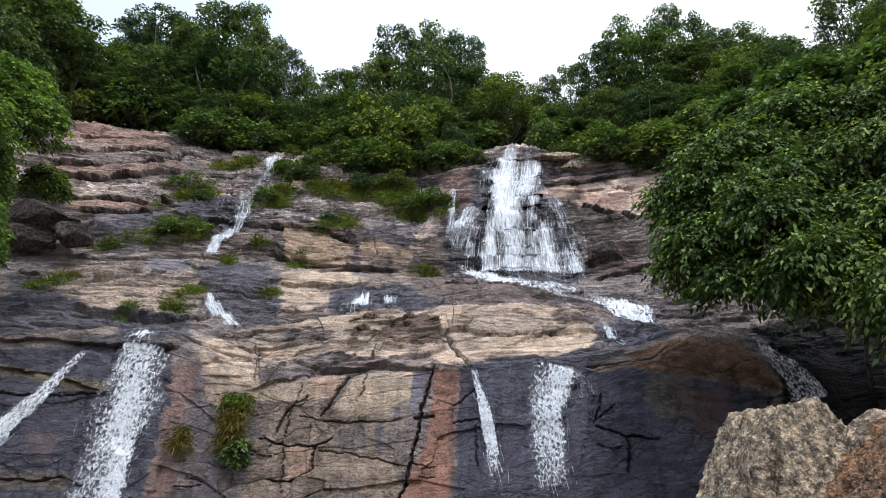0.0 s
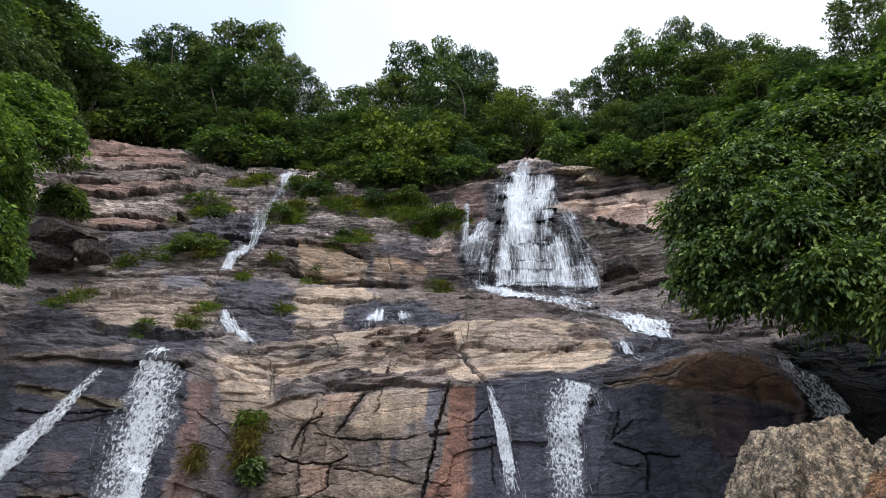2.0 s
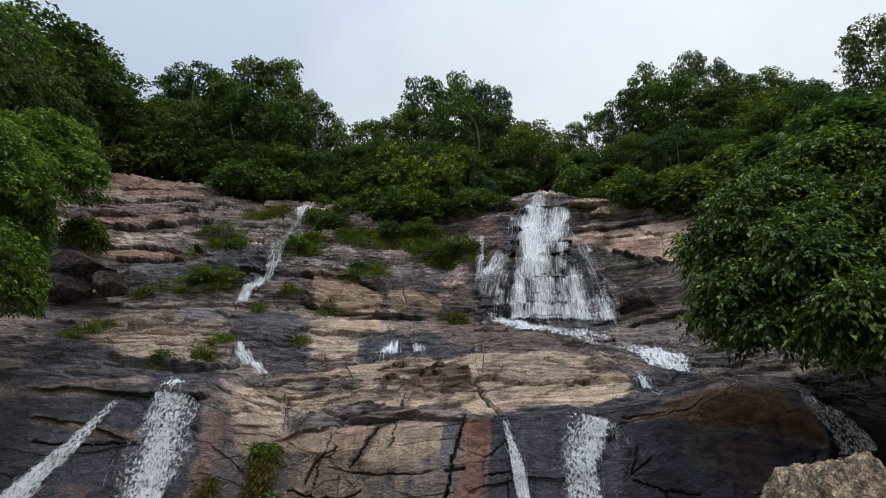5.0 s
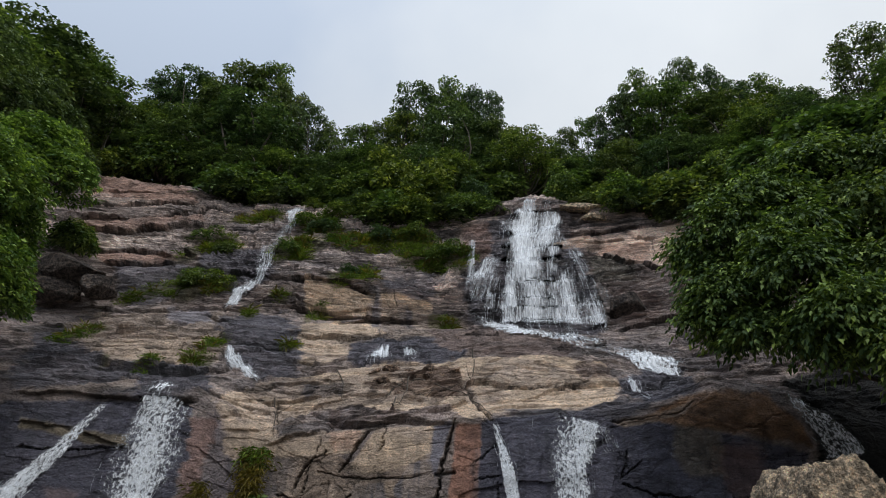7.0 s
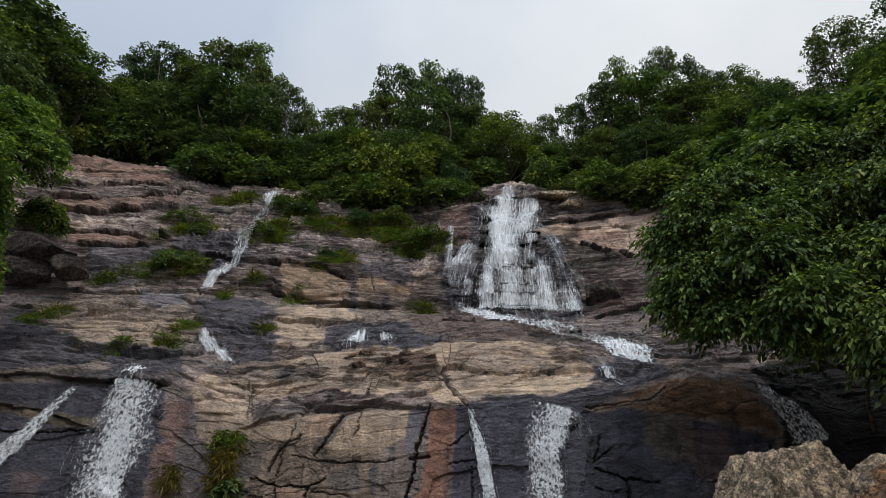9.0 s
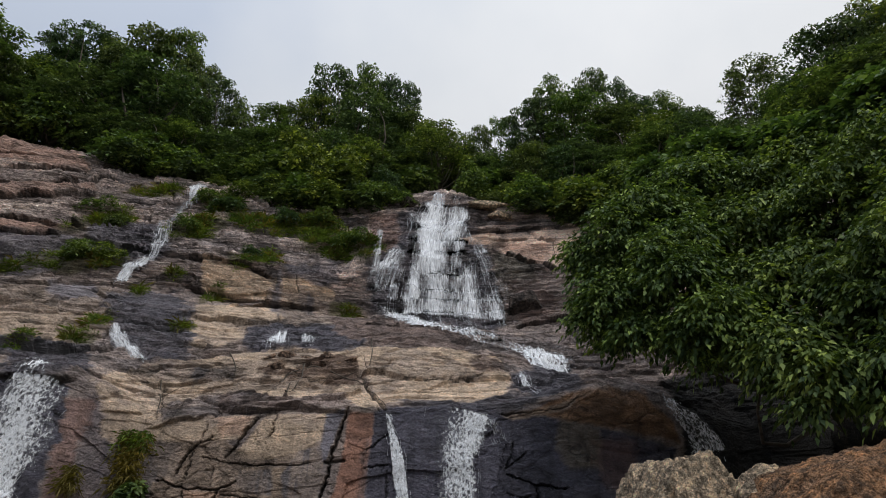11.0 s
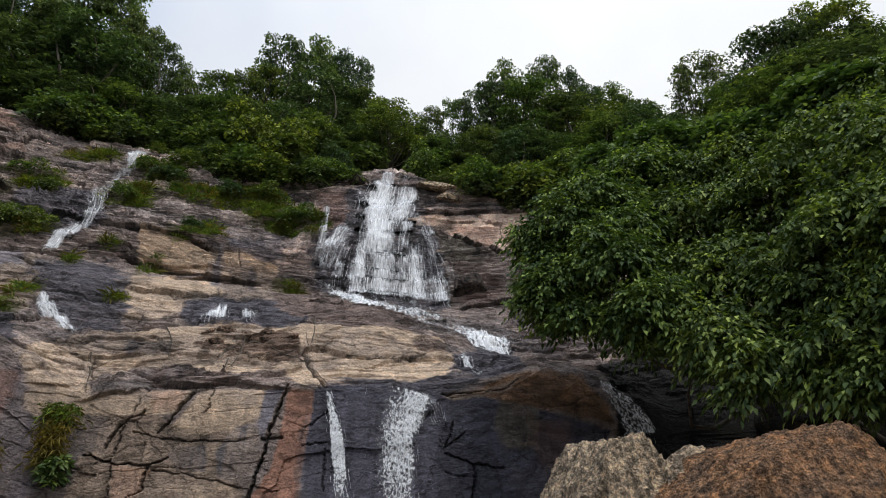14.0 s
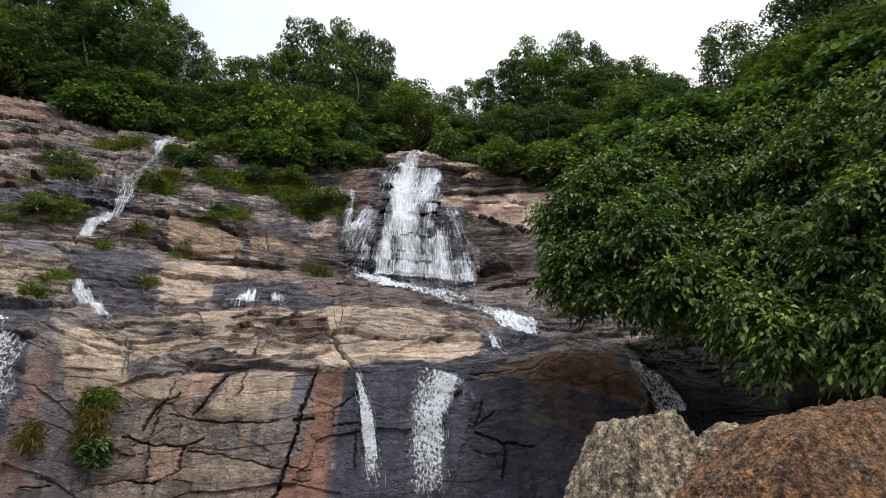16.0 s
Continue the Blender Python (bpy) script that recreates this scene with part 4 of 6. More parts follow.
for _ in range(30):
    out_y[1:-1] = out_y[1:-1] * 0.5 + (out_y[:-2] + out_y[2:]) * 0.25
    out_z[1:-1] = out_z[1:-1] * 0.5 + (out_z[:-2] + out_z[2:]) * 0.25
gy = base_y + relief * out_y
gz_out = base_z + relief * out_z
pos = np.stack([gx, gy, gz_out], 2)


def on_cliff(x, z, off=0.0):
    """A place on the cliff's surface, off metres out of it."""
    c = int(np.clip(np.searchsorted(grid_x, x), 0, COLS - 1))
    r = int(np.argmin(np.abs(base_z[:-36, c] - z)))
    return Vector((x, pos[r, c, 1] + out_y[r, c] * off, pos[r, c, 2] + out_z[r, c] * off))


def turf_at(strokes):
    out = np.zeros_like(gx)
    for x1, z1, x2, z2, r in strokes:
        p, s = near(((x1, z1), (x2, z2)), 2 * r + 0.3)
        d, _ = run_distance(gx[s] + 0.7 * wide_x[s] * min(1, r * 3), gz[s] + 0.5 * wide_z[s] * min(1, r * 3), p, False)
        out[s] = np.maximum(out[s], 1 - smooth(0.6, 1.3, d / r))
    return out


def toned(amount, tint):
    stain_and_shade[:] = stain_and_shade * (1 - np.clip(amount, 0, 1)[..., None]) + np.array(tint) * np.clip(amount, 0, 1)[..., None]


toned(turf_at(GRASS_AT) * 0.7, (0.085, 0.085, 0.035))
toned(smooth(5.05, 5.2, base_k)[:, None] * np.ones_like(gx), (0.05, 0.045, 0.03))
stain_and_shade *= (1 - 0.3 * drips * (face_zone * 0.8 + slab_zone * 0.3))[..., None]
stain_and_shade *= (1 - 0.78 * np.clip(crack_and_shade + 0.75 * groove + 0.5 * split + 0.5 * rift, 0, 1))[..., None]      # dark joints, and painted shade below the overhanging ledges
stain_and_shade = np.clip(stain_and_shade * (0.74 - 0.04 * high_zone)[..., None] * np.array((1.04, 1.0, 1.02)), 0.01, 0.8)
wet_all = damp


def paint(me, idx):
    a = me.color_attributes.new("stain_and_shade", "FLOAT_COLOR", "POINT")
    a.data.foreach_set("color", np.concatenate([stain_and_shade.reshape(-1, 3)[idx], np.ones((len(idx), 1))], 1).astype(np.float32).ravel())
    w = me.attributes.new("wet", "FLOAT", "POINT")
    w.data.foreach_set("value", wet_all.ravel()[idx].astype(np.float32))
    for called, value in (("bedding", (0.05 + 0.2 * slab_zone + 0.6 * high_zone) * (1 - 0.6 * calm)), ("calm", calm)):
        b = me.attributes.new(called, "FLOAT", "POINT")
        b.data.foreach_set("value", value.ravel()[idx].astype(np.float32))


def rock_piece(name, quads, parent=None):
    used, inverse = np.unique(quads, return_inverse=True)
    me = mesh_from(name, pos.reshape(-1, 3)[used], inverse.reshape(quads.shape), hard=True)
    paint(me, used)
    me.materials.append(CLIFF)
    ob = new(name, me)
    ob.parent = parent
    return ob


quad = (np.arange(ROWS_N - 1)[:, None] * COLS + np.arange(COLS - 1)[None, :]).ravel()
quads = np.stack([quad, quad + 1, quad + COLS + 1, quad + COLS], 1)
piece_of = slab.ravel()[quad]
fx, fz = gx.ravel()[quad], gz.ravel()[quad]
whole = (fx < -13.5) | (fx > 9) | (base_k[quad // COLS] > 5.02) | (fz < -0.5)
ids, counts = np.unique(piece_of[~whole], return_counts=True)
keep = set(ids[np.argsort(-counts)][:280].tolist())
single = ~whole & np.isin(piece_of, list(keep))
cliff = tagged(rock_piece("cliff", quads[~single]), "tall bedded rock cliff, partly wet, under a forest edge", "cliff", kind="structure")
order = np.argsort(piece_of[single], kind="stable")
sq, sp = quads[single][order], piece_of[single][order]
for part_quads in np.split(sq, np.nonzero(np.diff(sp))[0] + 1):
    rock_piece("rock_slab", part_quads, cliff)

# ---- ground: the river bed before the cliff and the land to the horizon ----
def ground_height(x, y):
    r = np.hypot(x, y)
    h = -0.35 + 0.5 * (fbm(x * 0.25 + 40, y * 0.25 + 40, 131, 4) - 0.5)
    h = h + smooth(16, 60, np.abs(x)) * 14 + smooth(25, 120, r) * 6
    return np.where(y > 11, np.minimum(h, -0.9), h)


axis = np.concatenate([-np.geomspace(900, 20, 26), np.linspace(-19, 19, 96), np.geomspace(20, 900, 26)])
ax, ay = np.meshgrid(axis, axis)
ah = ground_height(ax, ay)
behind = ay > 20
ah = np.where(behind, np.minimum(ah, np.maximum(-2 + 0 * ay, np.minimum(18, -2 + (ay - 44) * 0.5))), ah)
gn = len(axis)
gq = (np.arange(gn - 1)[:, None] * gn + np.arange(gn - 1)[None, :]).ravel()
gme = mesh_from("ground", np.stack([ax, ay, ah], 2).reshape(-1, 3), np.stack([gq, gq + 1, gq + gn + 1, gq + gn], 1))
gme.materials.append(rock_material("river_bed", (0.16, 0.13, 0.1), (0.09, 0.08, 0.07), 0.6, 1.0))
tagged(new("ground", gme), "rocky brown river bed below the cliff", "ground", kind="structure")

# ---- plants ----
def part(name, me, mat, parent=None, label=""):
    me.materials.append(mat)
    ob = new(name, me)
    ob.parent = parent
    return tagged(ob, label) if label else ob


def root(name, at, label, category, group=""):
    ob = new(name)
    ob.location = at
    ob.empty_display_size = 0.2
    return tagged(ob, label, category, group)


def unit(v):
    return v / (np.linalg.norm(v, axis=-1, keepdims=True) + 1e-9)


def leaf_mesh(name, base, way, size, rng, width=0.42, fold=0.12, droop=0.25):
    """Ovate leaves folded along the midrib, each from base along way."""
    n = len(base)
    way = unit(way)
    side = unit(np.cross(way, rng.normal(size=(n, 3)) * 0.5 + np.array([0, 0, 1.0])))
    top = np.cross(side, way)
    s = size[:, None]
    down = np.array([0, 0, 1.0]) * droop
    tip = base + way * s - down * s
    rise = top * s * fold
    lft = base + (way * 0.42 + side * width * 0.5 - down * 0.2) * s + rise
    rgt = base + (way * 0.42 - side * width * 0.5 - down * 0.2) * s + rise
    verts = np.stack([base, lft, tip, rgt], 1).reshape(-1, 3)
    k = (np.arange(n) * 4)[:, None]
    faces = np.concatenate([k + np.array([[0, 2, 1]]), k + np.array([[0, 3, 2]])], 0)
    if fold == 0:      # small far leaves
        verts = np.stack([base * 0.5 + lft * 0.5 - side * s * width * 0.1, tip, rgt + side * s * width * 0.1], 1).reshape(-1, 3)
        faces = (np.arange(n) * 3)[:, None] + np.arange(3)[None, :]
    return mesh_from(name, verts, faces)


def tube(points, radii, sides=7):
    """Verts and quads of a round, tapering branch."""
    p = np.array(points, float)
    d = unit(np.gradient(p, axis=0))
    a = unit(np.cross(d, np.array([0.3, 0.9, 0.2])))
    b = np.cross(d, a)
    ang = np.linspace(0, 2 * np.pi, sides, endpoint=False)
    v = p[:, None] + np.array(radii)[:, None, None] * (a[:, None] * np.cos(ang)[None, :, None] + b[:, None] * np.sin(ang)[None, :, None])
    q = []
    for i in range(len(p) - 1):
        for j in range(sides):
            q.append((i * sides + j, i * sides + (j + 1) % sides, (i + 1) * sides + (j + 1) % sides, (i + 1) * sides + j))
    return v.reshape(-1, 3), np.array(q)


def branches(name, tubes):
    vs, qs, n = [], [], 0
    for v, q in tubes:
        vs.append(v)
        qs.append(q + n)
        n += len(v)
    return mesh_from(name, np.concatenate(vs), np.concatenate(qs))


def bend(a, b, rng, n=6, amount=0.12):
    a, b = np.array(a, float), np.array(b, float)
    u = np.linspace(0, 1, n)[:, None]
    w = rng.normal(size=3) * np.linalg.norm(b - a) * amount
    return a + (b - a) * u + np.sin(u * np.pi) * w


def tree(height, radius, seed, leaves, leaf, mat, label, low=0.35, name="tree"):
    """A broad-leaved tree on the origin: trunk with limbs, and a crown of leaf clumps."""
    rng = np.random.RandomState(seed)
    ob = root(name, (0, 0, 0), label, "tree")
    fork = np.array([rng.normal() * 0.3, rng.normal() * 0.3, height * low])
    tubes = [tube(bend((0, 0, -0.5), fork, rng), np.linspace(0.02, 0.013, 6) * height)]
    count = 110
    clumps = []
    mid_z, half_z = height * (low + 1.0) * 0.5, height * (1.0 - low) * 0.5
    lumpy = [(unit(rng.normal(size=3)), rng.uniform(0.75, 1.1)) for _ in range(9)]
    while len(clumps) < count:
        d = unit(rng.normal(size=3))
        if d[2] < -0.6 and rng.rand() < 0.7:
            continue
        swell = max(s * max(0.0, float(d @ n)) ** 0.7 for n, s in lumpy)
        r = rng.uniform(0.25, 1.0) ** 0.4 * (0.55 + 0.45 * swell)
        c = np.array([d[0] * radius * r, d[1] * radius * r, mid_z + d[2] * half_z * r * 0.92])
        clumps.append((c, rng.uniform(0.11, 0.24) * radius))
    for c, r in clumps[:14]:
        tubes.append(tube(bend(fork, c, rng), np.linspace(0.010, 0.002, 6) * height, 5))
    tubes.append(tube(bend(fork, (0, 0, height * 0.85), rng), np.linspace(0.012, 0.002, 6) * height, 5))
    part("trunk", branches("trunk", tubes), BARK, ob)
    each = leaves // count
    base, way, size = [], [], []
    for c, r in clumps:
        d = unit(rng.normal(size=(each, 3)))
        d[:, 2] = np.abs(d[:, 2]) * 0.95 - 0.15
        rad = rng.uniform(0.4, 1.0, (each, 1)) ** 0.5
        base.append(c + d * rad * r * np.array([1.2, 1.2, 0.55]))
        way.append(unit(d * np.array([0.8, 0.8, 0.1]) + rng.normal(size=(each, 3)) * np.array([0.5, 0.5, 0.22]) + np.array([0, 0, -0.12])))
        size.append(rng.uniform(0.6, 1.3, each) * leaf)
    part("crown", leaf_mesh("crown", np.concatenate(base), np.concatenate(way), np.concatenate(size), rng, 1.05, 0, 0.12), mat, ob)
    return ob


def shrub(name, lumps, clusters, leaf, mat, label, seed, per=6, stems=True, foot=(0, 0, 0), droop=0.28, width=0.5, category="bush", fold=0.1, spray=0.0):
    """A dense shrub: leaf sprays on and within a cluster of rounded lumps (x, y, z, radius). spray: length of the twigs that carry leaves in two rows, 0 for rosettes."""
    rng = np.random.RandomState(seed)
    lumps = np.array(lumps, float)
    at = np.array([lumps[:, 0].mean(), lumps[:, 1].mean(), (lumps[:, 2] - lumps[:, 3]).min()])
    ob = root(name, at, label, category)
    if spray:      # smaller boughs stand out of the large ones
        more = np.repeat(lumps, 5, 0)
        d = unit(rng.normal(size=(len(more), 3)))
        more[:, :3] += d * more[:, 3:] * 0.6
        more[:, 3] *= rng.uniform(0.35, 0.6, len(more))
        lumps = np.concatenate([lumps * np.array([1, 1, 1, 0.86]), more])
    area = lumps[:, 3] ** 2
    pick = rng.choice(len(lumps), clusters, p=area / area.sum())
    d = unit(rng.normal(size=(clusters, 3)))
    d[:, 2] = np.where(d[:, 2] < -0.3, -d[:, 2], d[:, 2])
    bulge = 0.62 + 0.66 * fbm(d[:, 0] * 3 + pick * 3.7 + 20, d[:, 2] * 3 + d[:, 1] * 2 + 20, seed + 300, 3)
    rad = rng.uniform(0.4, 1.0, clusters) ** 0.4 * bulge
    c = lumps[pick, :3] + d * (rad * lumps[pick, 3])[:, None] - at
    base, way, size = [], [], []
    if spray:
        out = unit(d * np.array([1, 1, 0.25]) + rng.normal(size=(clusters, 3)) * 0.45 + np.array([0, -0.1, -0.1]))
        across = unit(np.cross(out, np.array([0, 0, 1.0])[None] + rng.normal(size=(clusters, 3)) * 0.25))
        long = spray * rng.uniform(0.6, 1.25, (clusters, 1))
        for j in range(per):
            u = (j + 0.5) / per
            hang = np.array([0, 0, -1.0]) * (0.35 * u * u)
            turn = (0.9 if j % 2 else -0.9) * (1 - 0.75 * u)
            s = rng.uniform(0.7, 1.2, clusters) * leaf
            base.append(c + (out * u + hang) * long + rng.normal(size=(clusters, 3)) * 0.012)
            way.append(unit(out * (0.5 + 0.5 * u) + across * turn + np.array([0, 0, -0.25 - 0.35 * u]) + rng.normal(size=(clusters, 3)) * 0.16))
            size.append(s)
    else:
        axis_w = unit(d * np.array([1, 1, 0.6]) + rng.normal(size=(clusters, 3)) * 0.35 + np.array([0, 0, 0.35]))
        ref = unit(np.cross(axis_w, rng.normal(size=(clusters, 3))))
        ref2 = np.cross(axis_w, ref)
        for j in range(per):
            a = 2 * np.pi * j / per + rng.uniform(-0.3, 0.3, clusters)
            s = rng.uniform(0.65, 1.2, clusters) * leaf
            w = unit(axis_w * 0.45 + ref * np.cos(a)[:, None] + ref2 * np.sin(a)[:, None])
            base.append(c + w * s[:, None] * 0.12 + axis_w * (rng.uniform(-0.4, 0.3, clusters) * leaf)[:, None])
            way.append(unit(w * np.array([1, 1, 0.55])))
            size.append(s)
    part("foliage", leaf_mesh("foliage", np.concatenate(base), np.concatenate(way), np.concatenate(size), rng, width, fold, droop), mat, ob)
    if stems:
        foot = np.array(foot, float) - at
        for i in rng.choice(len(lumps), min(4, len(lumps)), replace=False):
            part("stem", branches("stem", [tube(bend(foot + rng.normal(size=3) * 0.25, lumps[i, :3] - at, rng), np.linspace(0.06, 0.015, 6), 6)]), BARK, ob)
        tubes = []
        for i in rng.choice(clusters, 120):
            k = lumps[pick[i], :3] - at
            tubes.append(tube(bend(k, c[i], rng, 4), np.linspace(0.018, 0.005, 4), 4))
        tagged(part("brushwood", branches("brushwood", tubes), BARK, ob), kind="stuff")
    return ob


def wood_height(x, y):
    """Height of the land behind the cliff's top edge."""
    c = int(np.clip(np.searchsorted(grid_x, x), 0, COLS - 1))
    return float(np.interp(y, base_y[:, c], base_z[:, c]))

# ---- wood on and behind the cliff: trees as (x, y, height of the top, crown radius) ----
WOOD_LEFT = ((-18.6, 22.5, 21.7, 2.5), (-17.6, 24.5, 22.1, 1.92), (-16.5, 25, 20.6, 0.94), (-18.1, 24, 19.4, 1.84), (-19.2, 21, 20.4, 2.4), (-15.7, 28, 23.7, 1.1), (-14.5, 28.5, 24.1, 1.55), (-15.9, 27.5, 21.5, 1.48), (-12.8, 28, 22.9, 1.48), (-11.9, 29, 25.0, 1.72), (-10.7, 29.5, 25.5, 1.39), (-9.2, 28.5, 23.2, 1.14), (-7.9, 28, 21.5, 0.99), (-6.8, 28, 20.6, 0.79), (-10.7, 27, 21.1, 2.16), (-13.2, 26.6, 20.0, 1.85), (-5.4, 29, 20.9, 1.09), (-4.3, 29.5, 21.4, 0.88))
WOOD_MIDDLE = ((-2.5, 30, 24.3, 1.33), (-0.7, 30.5, 25.3, 1.43), (0.8, 30, 24.4, 0.93), (1.7, 30, 24.0, 0.73), (-3.3, 29.2, 21.8, 1.13), (2.0, 29, 21.2, 1.3), (-0.4, 28.4, 21.1, 1.82), (3.0, 29, 20.0, 0.76), (4.3, 30, 20.3, 0.69), (5.8, 31, 22.0, 0.86), (7.2, 31.5, 23.1, 0.82), (5.1, 29, 19.3, 1.21), (8.3, 31, 23.4, 0.89), (10.2, 31, 26.1, 1.15), (9.2, 30.5, 24.2, 1.17), (12.7, 31, 26.8, 1.11), (11.1, 30, 24.0, 1.72), (14.7, 31.5, 26.4, 1.05), (15.5, 31, 24.8, 1.03), (17.1, 31, 25.5, 1.2), (13.0, 29.5, 22.6, 2.03), (17.9, 30, 23.5, 1.31))
WOOD_RIGHT = ((15.4, 29, 21.9, 1.7), (18.5, 29, 22.6, 1.2), (21.0, 28, 25.7, 1.49), (20.5, 25, 22.1, 1.35), (20.5, 22, 23.1, 1.62), (21.5, 21, 23.2, 1.46), (22.8, 20.5, 23.9, 1.66), (23.6, 20, 22.2, 1.47), (24.5, 19.5, 21.7, 1.31), (25.3, 19, 20.5, 1.45), (26.9, 18.5, 20.9, 2.0))
WOOD_EDGE = ((21.4, 19.5, 19.9, 2.41), (19.5, 20.5, 19.3, 2.05), (-11.8, 26, 16.9, 1.28), (-10.0, 26, 17.3, 1.27), (-8.7, 25.8, 17.5, 1.25), (-7.3, 25.8, 16.8, 1.08), (-5.8, 26, 17.3, 1.09), (-4.6, 26.2, 17.8, 1.1), (-3.3, 26.2, 17.6, 1.22), (-1.9, 26, 17.2, 1.2), (-0.6, 26, 17.5, 1.21), (1.2, 26, 16.9, 1.06), (2.2, 26, 16.6, 0.93), (3.8, 28, 17.4, 0.74), (5.1, 26, 16.7, 1.07), (6.3, 25.6, 16.7, 1.07), (7.6, 25.4, 17.4, 1.22), (9.0, 25, 17.4, 1.36), (10.3, 24.5, 16.8, 1.35), (11.5, 24, 16.3, 1.34), (-15.3, 26.2, 18.8, 1.53), (-13.7, 26, 17.8, 1.18), (-16.4, 25.8, 18.6, 1.38))

DARK_TREE = "dark green broad-leaved tree in the wood above the cliff"
BRIGHT_TREE = "bright green broad-leaved tree in the wood above the cliff"
kinds = [tree(9.0, 2.6, 100 + i, 9200, 0.24, (LEAF_TREE, LEAF_BRIGHT, LEAF_TREE, LEAF_BRIGHT)[i], (DARK_TREE, BRIGHT_TREE)[i % 2], (0.16, 0.2, 0.1, 0.14)[i]) for i in range(4)]
ball = [(0, 0, 0.7, 0.8), (0.6, 0.2, 0.5, 0.6), (-0.6, -0.1, 0.6, 0.65), (0.1, -0.3, 1.2, 0.5), (-0.3, 0.3, 0.3, 0.6), (0.9, -0.2, 0.2, 0.4), (-1.0, 0.1, 0.2, 0.45)]
scrub = [shrub("shrub", [(x * (1 + 0.2 * i), y, z * (1 + 0.15 * i), r) for x, y, z, r in ball[i:] + ball[:3]], 330, 0.21, (LEAF_TREE, LEAF_BRIGHT, LEAF_BUSH)[i],
               ("dark green shrub at the wood's edge", "bright green shrub at the wood's edge", "green leafy shrub at the wood's edge")[i], 40 + i, 6, stems=False, width=0.95, fold=0) for i in range(3)]


def plant(kind, x, y, foot, turn, size, group):
    t = copy_thing(kind, Matrix.LocRotScale((x, y, foot), Euler((0, 0, turn)), None))
    t.scale = size
    t["group"] = group
    return t


for i, (x, y, top, r) in enumerate((*WOOD_LEFT, *WOOD_MIDDLE, *WOOD_RIGHT, *WOOD_EDGE)):
    foot = wood_height(x, y) - 0.3
    tall, wide = max(2.5, top - foot) / 9.0 * 1.08, r / 2.6 * 1.2
    plant(kinds[(i * 7 + i // 3) % 4], x, y, foot, i * 2.1, (wide, wide, tall), "trees of the wood")
rng_w = np.random.RandomState(77)
for i in range(22):   # young trees between
    x = -18 + 37 * ((i * 0.618 + 0.2) % 1)
    y = float(np.interp(x, [p[0] for p in EDGE_TOP], [p[1] for p in EDGE_TOP])) + rng_w.uniform(1.6, 3.8)
    tall, wide = rng_w.uniform(0.28, 0.5), rng_w.uniform(0.35, 0.6)
    plant(kinds[rng_w.randint(4)], x, y, wood_height(x, y) - 0.2, rng_w.uniform(0, 6.28), (wide, wide, tall), "trees of the wood")
for i in range(84):   # undergrowth from the cliff's top edge back up the slope
    x = -19 + 38 * ((i * 0.618) % 1) + rng_w.uniform(-0.4, 0.4)
    edge_y = float(np.interp(x, [p[0] for p in EDGE_TOP], [p[1] for p in EDGE_TOP]))
    back = (0.2, 0.9, 1.8, 3.6)[i % 4] + rng_w.uniform(-0.3, 0.6) + (1.1 if x < -10 else 0)
    if 1.6 < x < 4.2 and back < 3:
        continue
    y = edge_y + back
    s = rng_w.uniform(0.7, 1.45) * (0.85 + 0.08 * back)
    plant(scrub[rng_w.randint(3)], x, y, wood_height(x, y) - 0.25, rng_w.uniform(0, 6.28), (s, s, s * rng_w.uniform(0.8, 1.25)), "shrubs under the trees")
OVERHANG = ((-4.3, 13.3, 0.7), (-3.0, 12.7, 0.9), (-1.9, 12.2, 0.8), (-0.9, 12.7, 0.9), (-3.5, 13.8, 0.8), (0.0, 13.1, 0.7), (1.0, 13.3, 0.7), (-9.4, 14.2, 0.8), (-8.0, 14.1, 0.7), (-2.2, 13.6, 1.0), (-1.2, 13.3, 1.0), (-5.4, 14.1, 0.6), (6.5, 12.6, 0.6), (7.3, 12.4, 0.8), (8.3, 12.2, 0.9), (4.9, 13.2, 0.5), (-6.6, 13.9, 0.5), (-8.7, 14.1, 0.9), (-10.4, 15.1, 0.9), (-9.7, 14.9, 1.1), (-8.4, 14.8, 1.0), (-7.3, 14.6, 0.9), (-6.2, 14.5, 0.9), (6.0, 13.6, 0.8), (7.2, 13.3, 1.0), (8.2, 13.0, 1.1), (9.0, 12.4, 1.1), (7.9, 11.9, 0.7))
LEDGE_SCRUB = ((-4.76, 12.73, 0.60), (-3.96, 12.69, 0.70), (-3.12, 12.61, 0.75), (-2.35, 12.36, 0.80), (-1.54, 12.39, 0.80), (-0.73, 12.33, 0.80), (0.02, 12.55, 0.70), (0.72, 12.74, 0.60), (-3.07, 11.15, 0.50), (-1.81, 11.19, 0.50), (-6.40, 12.48, 0.45), (-5.36, 11.97, 0.50), (-6.40, 10.47, 0.40), (-9.41, 10.98, 0.45), (-8.77, 10.56, 0.40), (6.36, 12.48, 0.70), (7.09, 12.37, 0.80), (9.05, 13.80, 0.80), (9.02, 12.65, 0.90), (-13.43, 10.41, 0.50), (-13.57, 9.88, 0.50), (-8.93, 8.60, 0.45), (-8.12, 8.60, 0.40), (-3.93, 9.40, 0.40), (-0.46, 10.20, 0.50))
for i, (x, z, s) in enumerate((*OVERHANG, *LEDGE_SCRUB)):   # scrub rooted over the cliff's upper edge
    at = on_cliff(x, z, -0.1)
    plant(scrub[i % 3], x, at.y, at.z - 0.35, i * 1.7, (s * 1.2, s * 1.2, s), "shrubs under the trees")
for k in (*kinds, *scrub):
    for o in (*k.children_recursive, k):
        bpy.data.objects.remove(o)

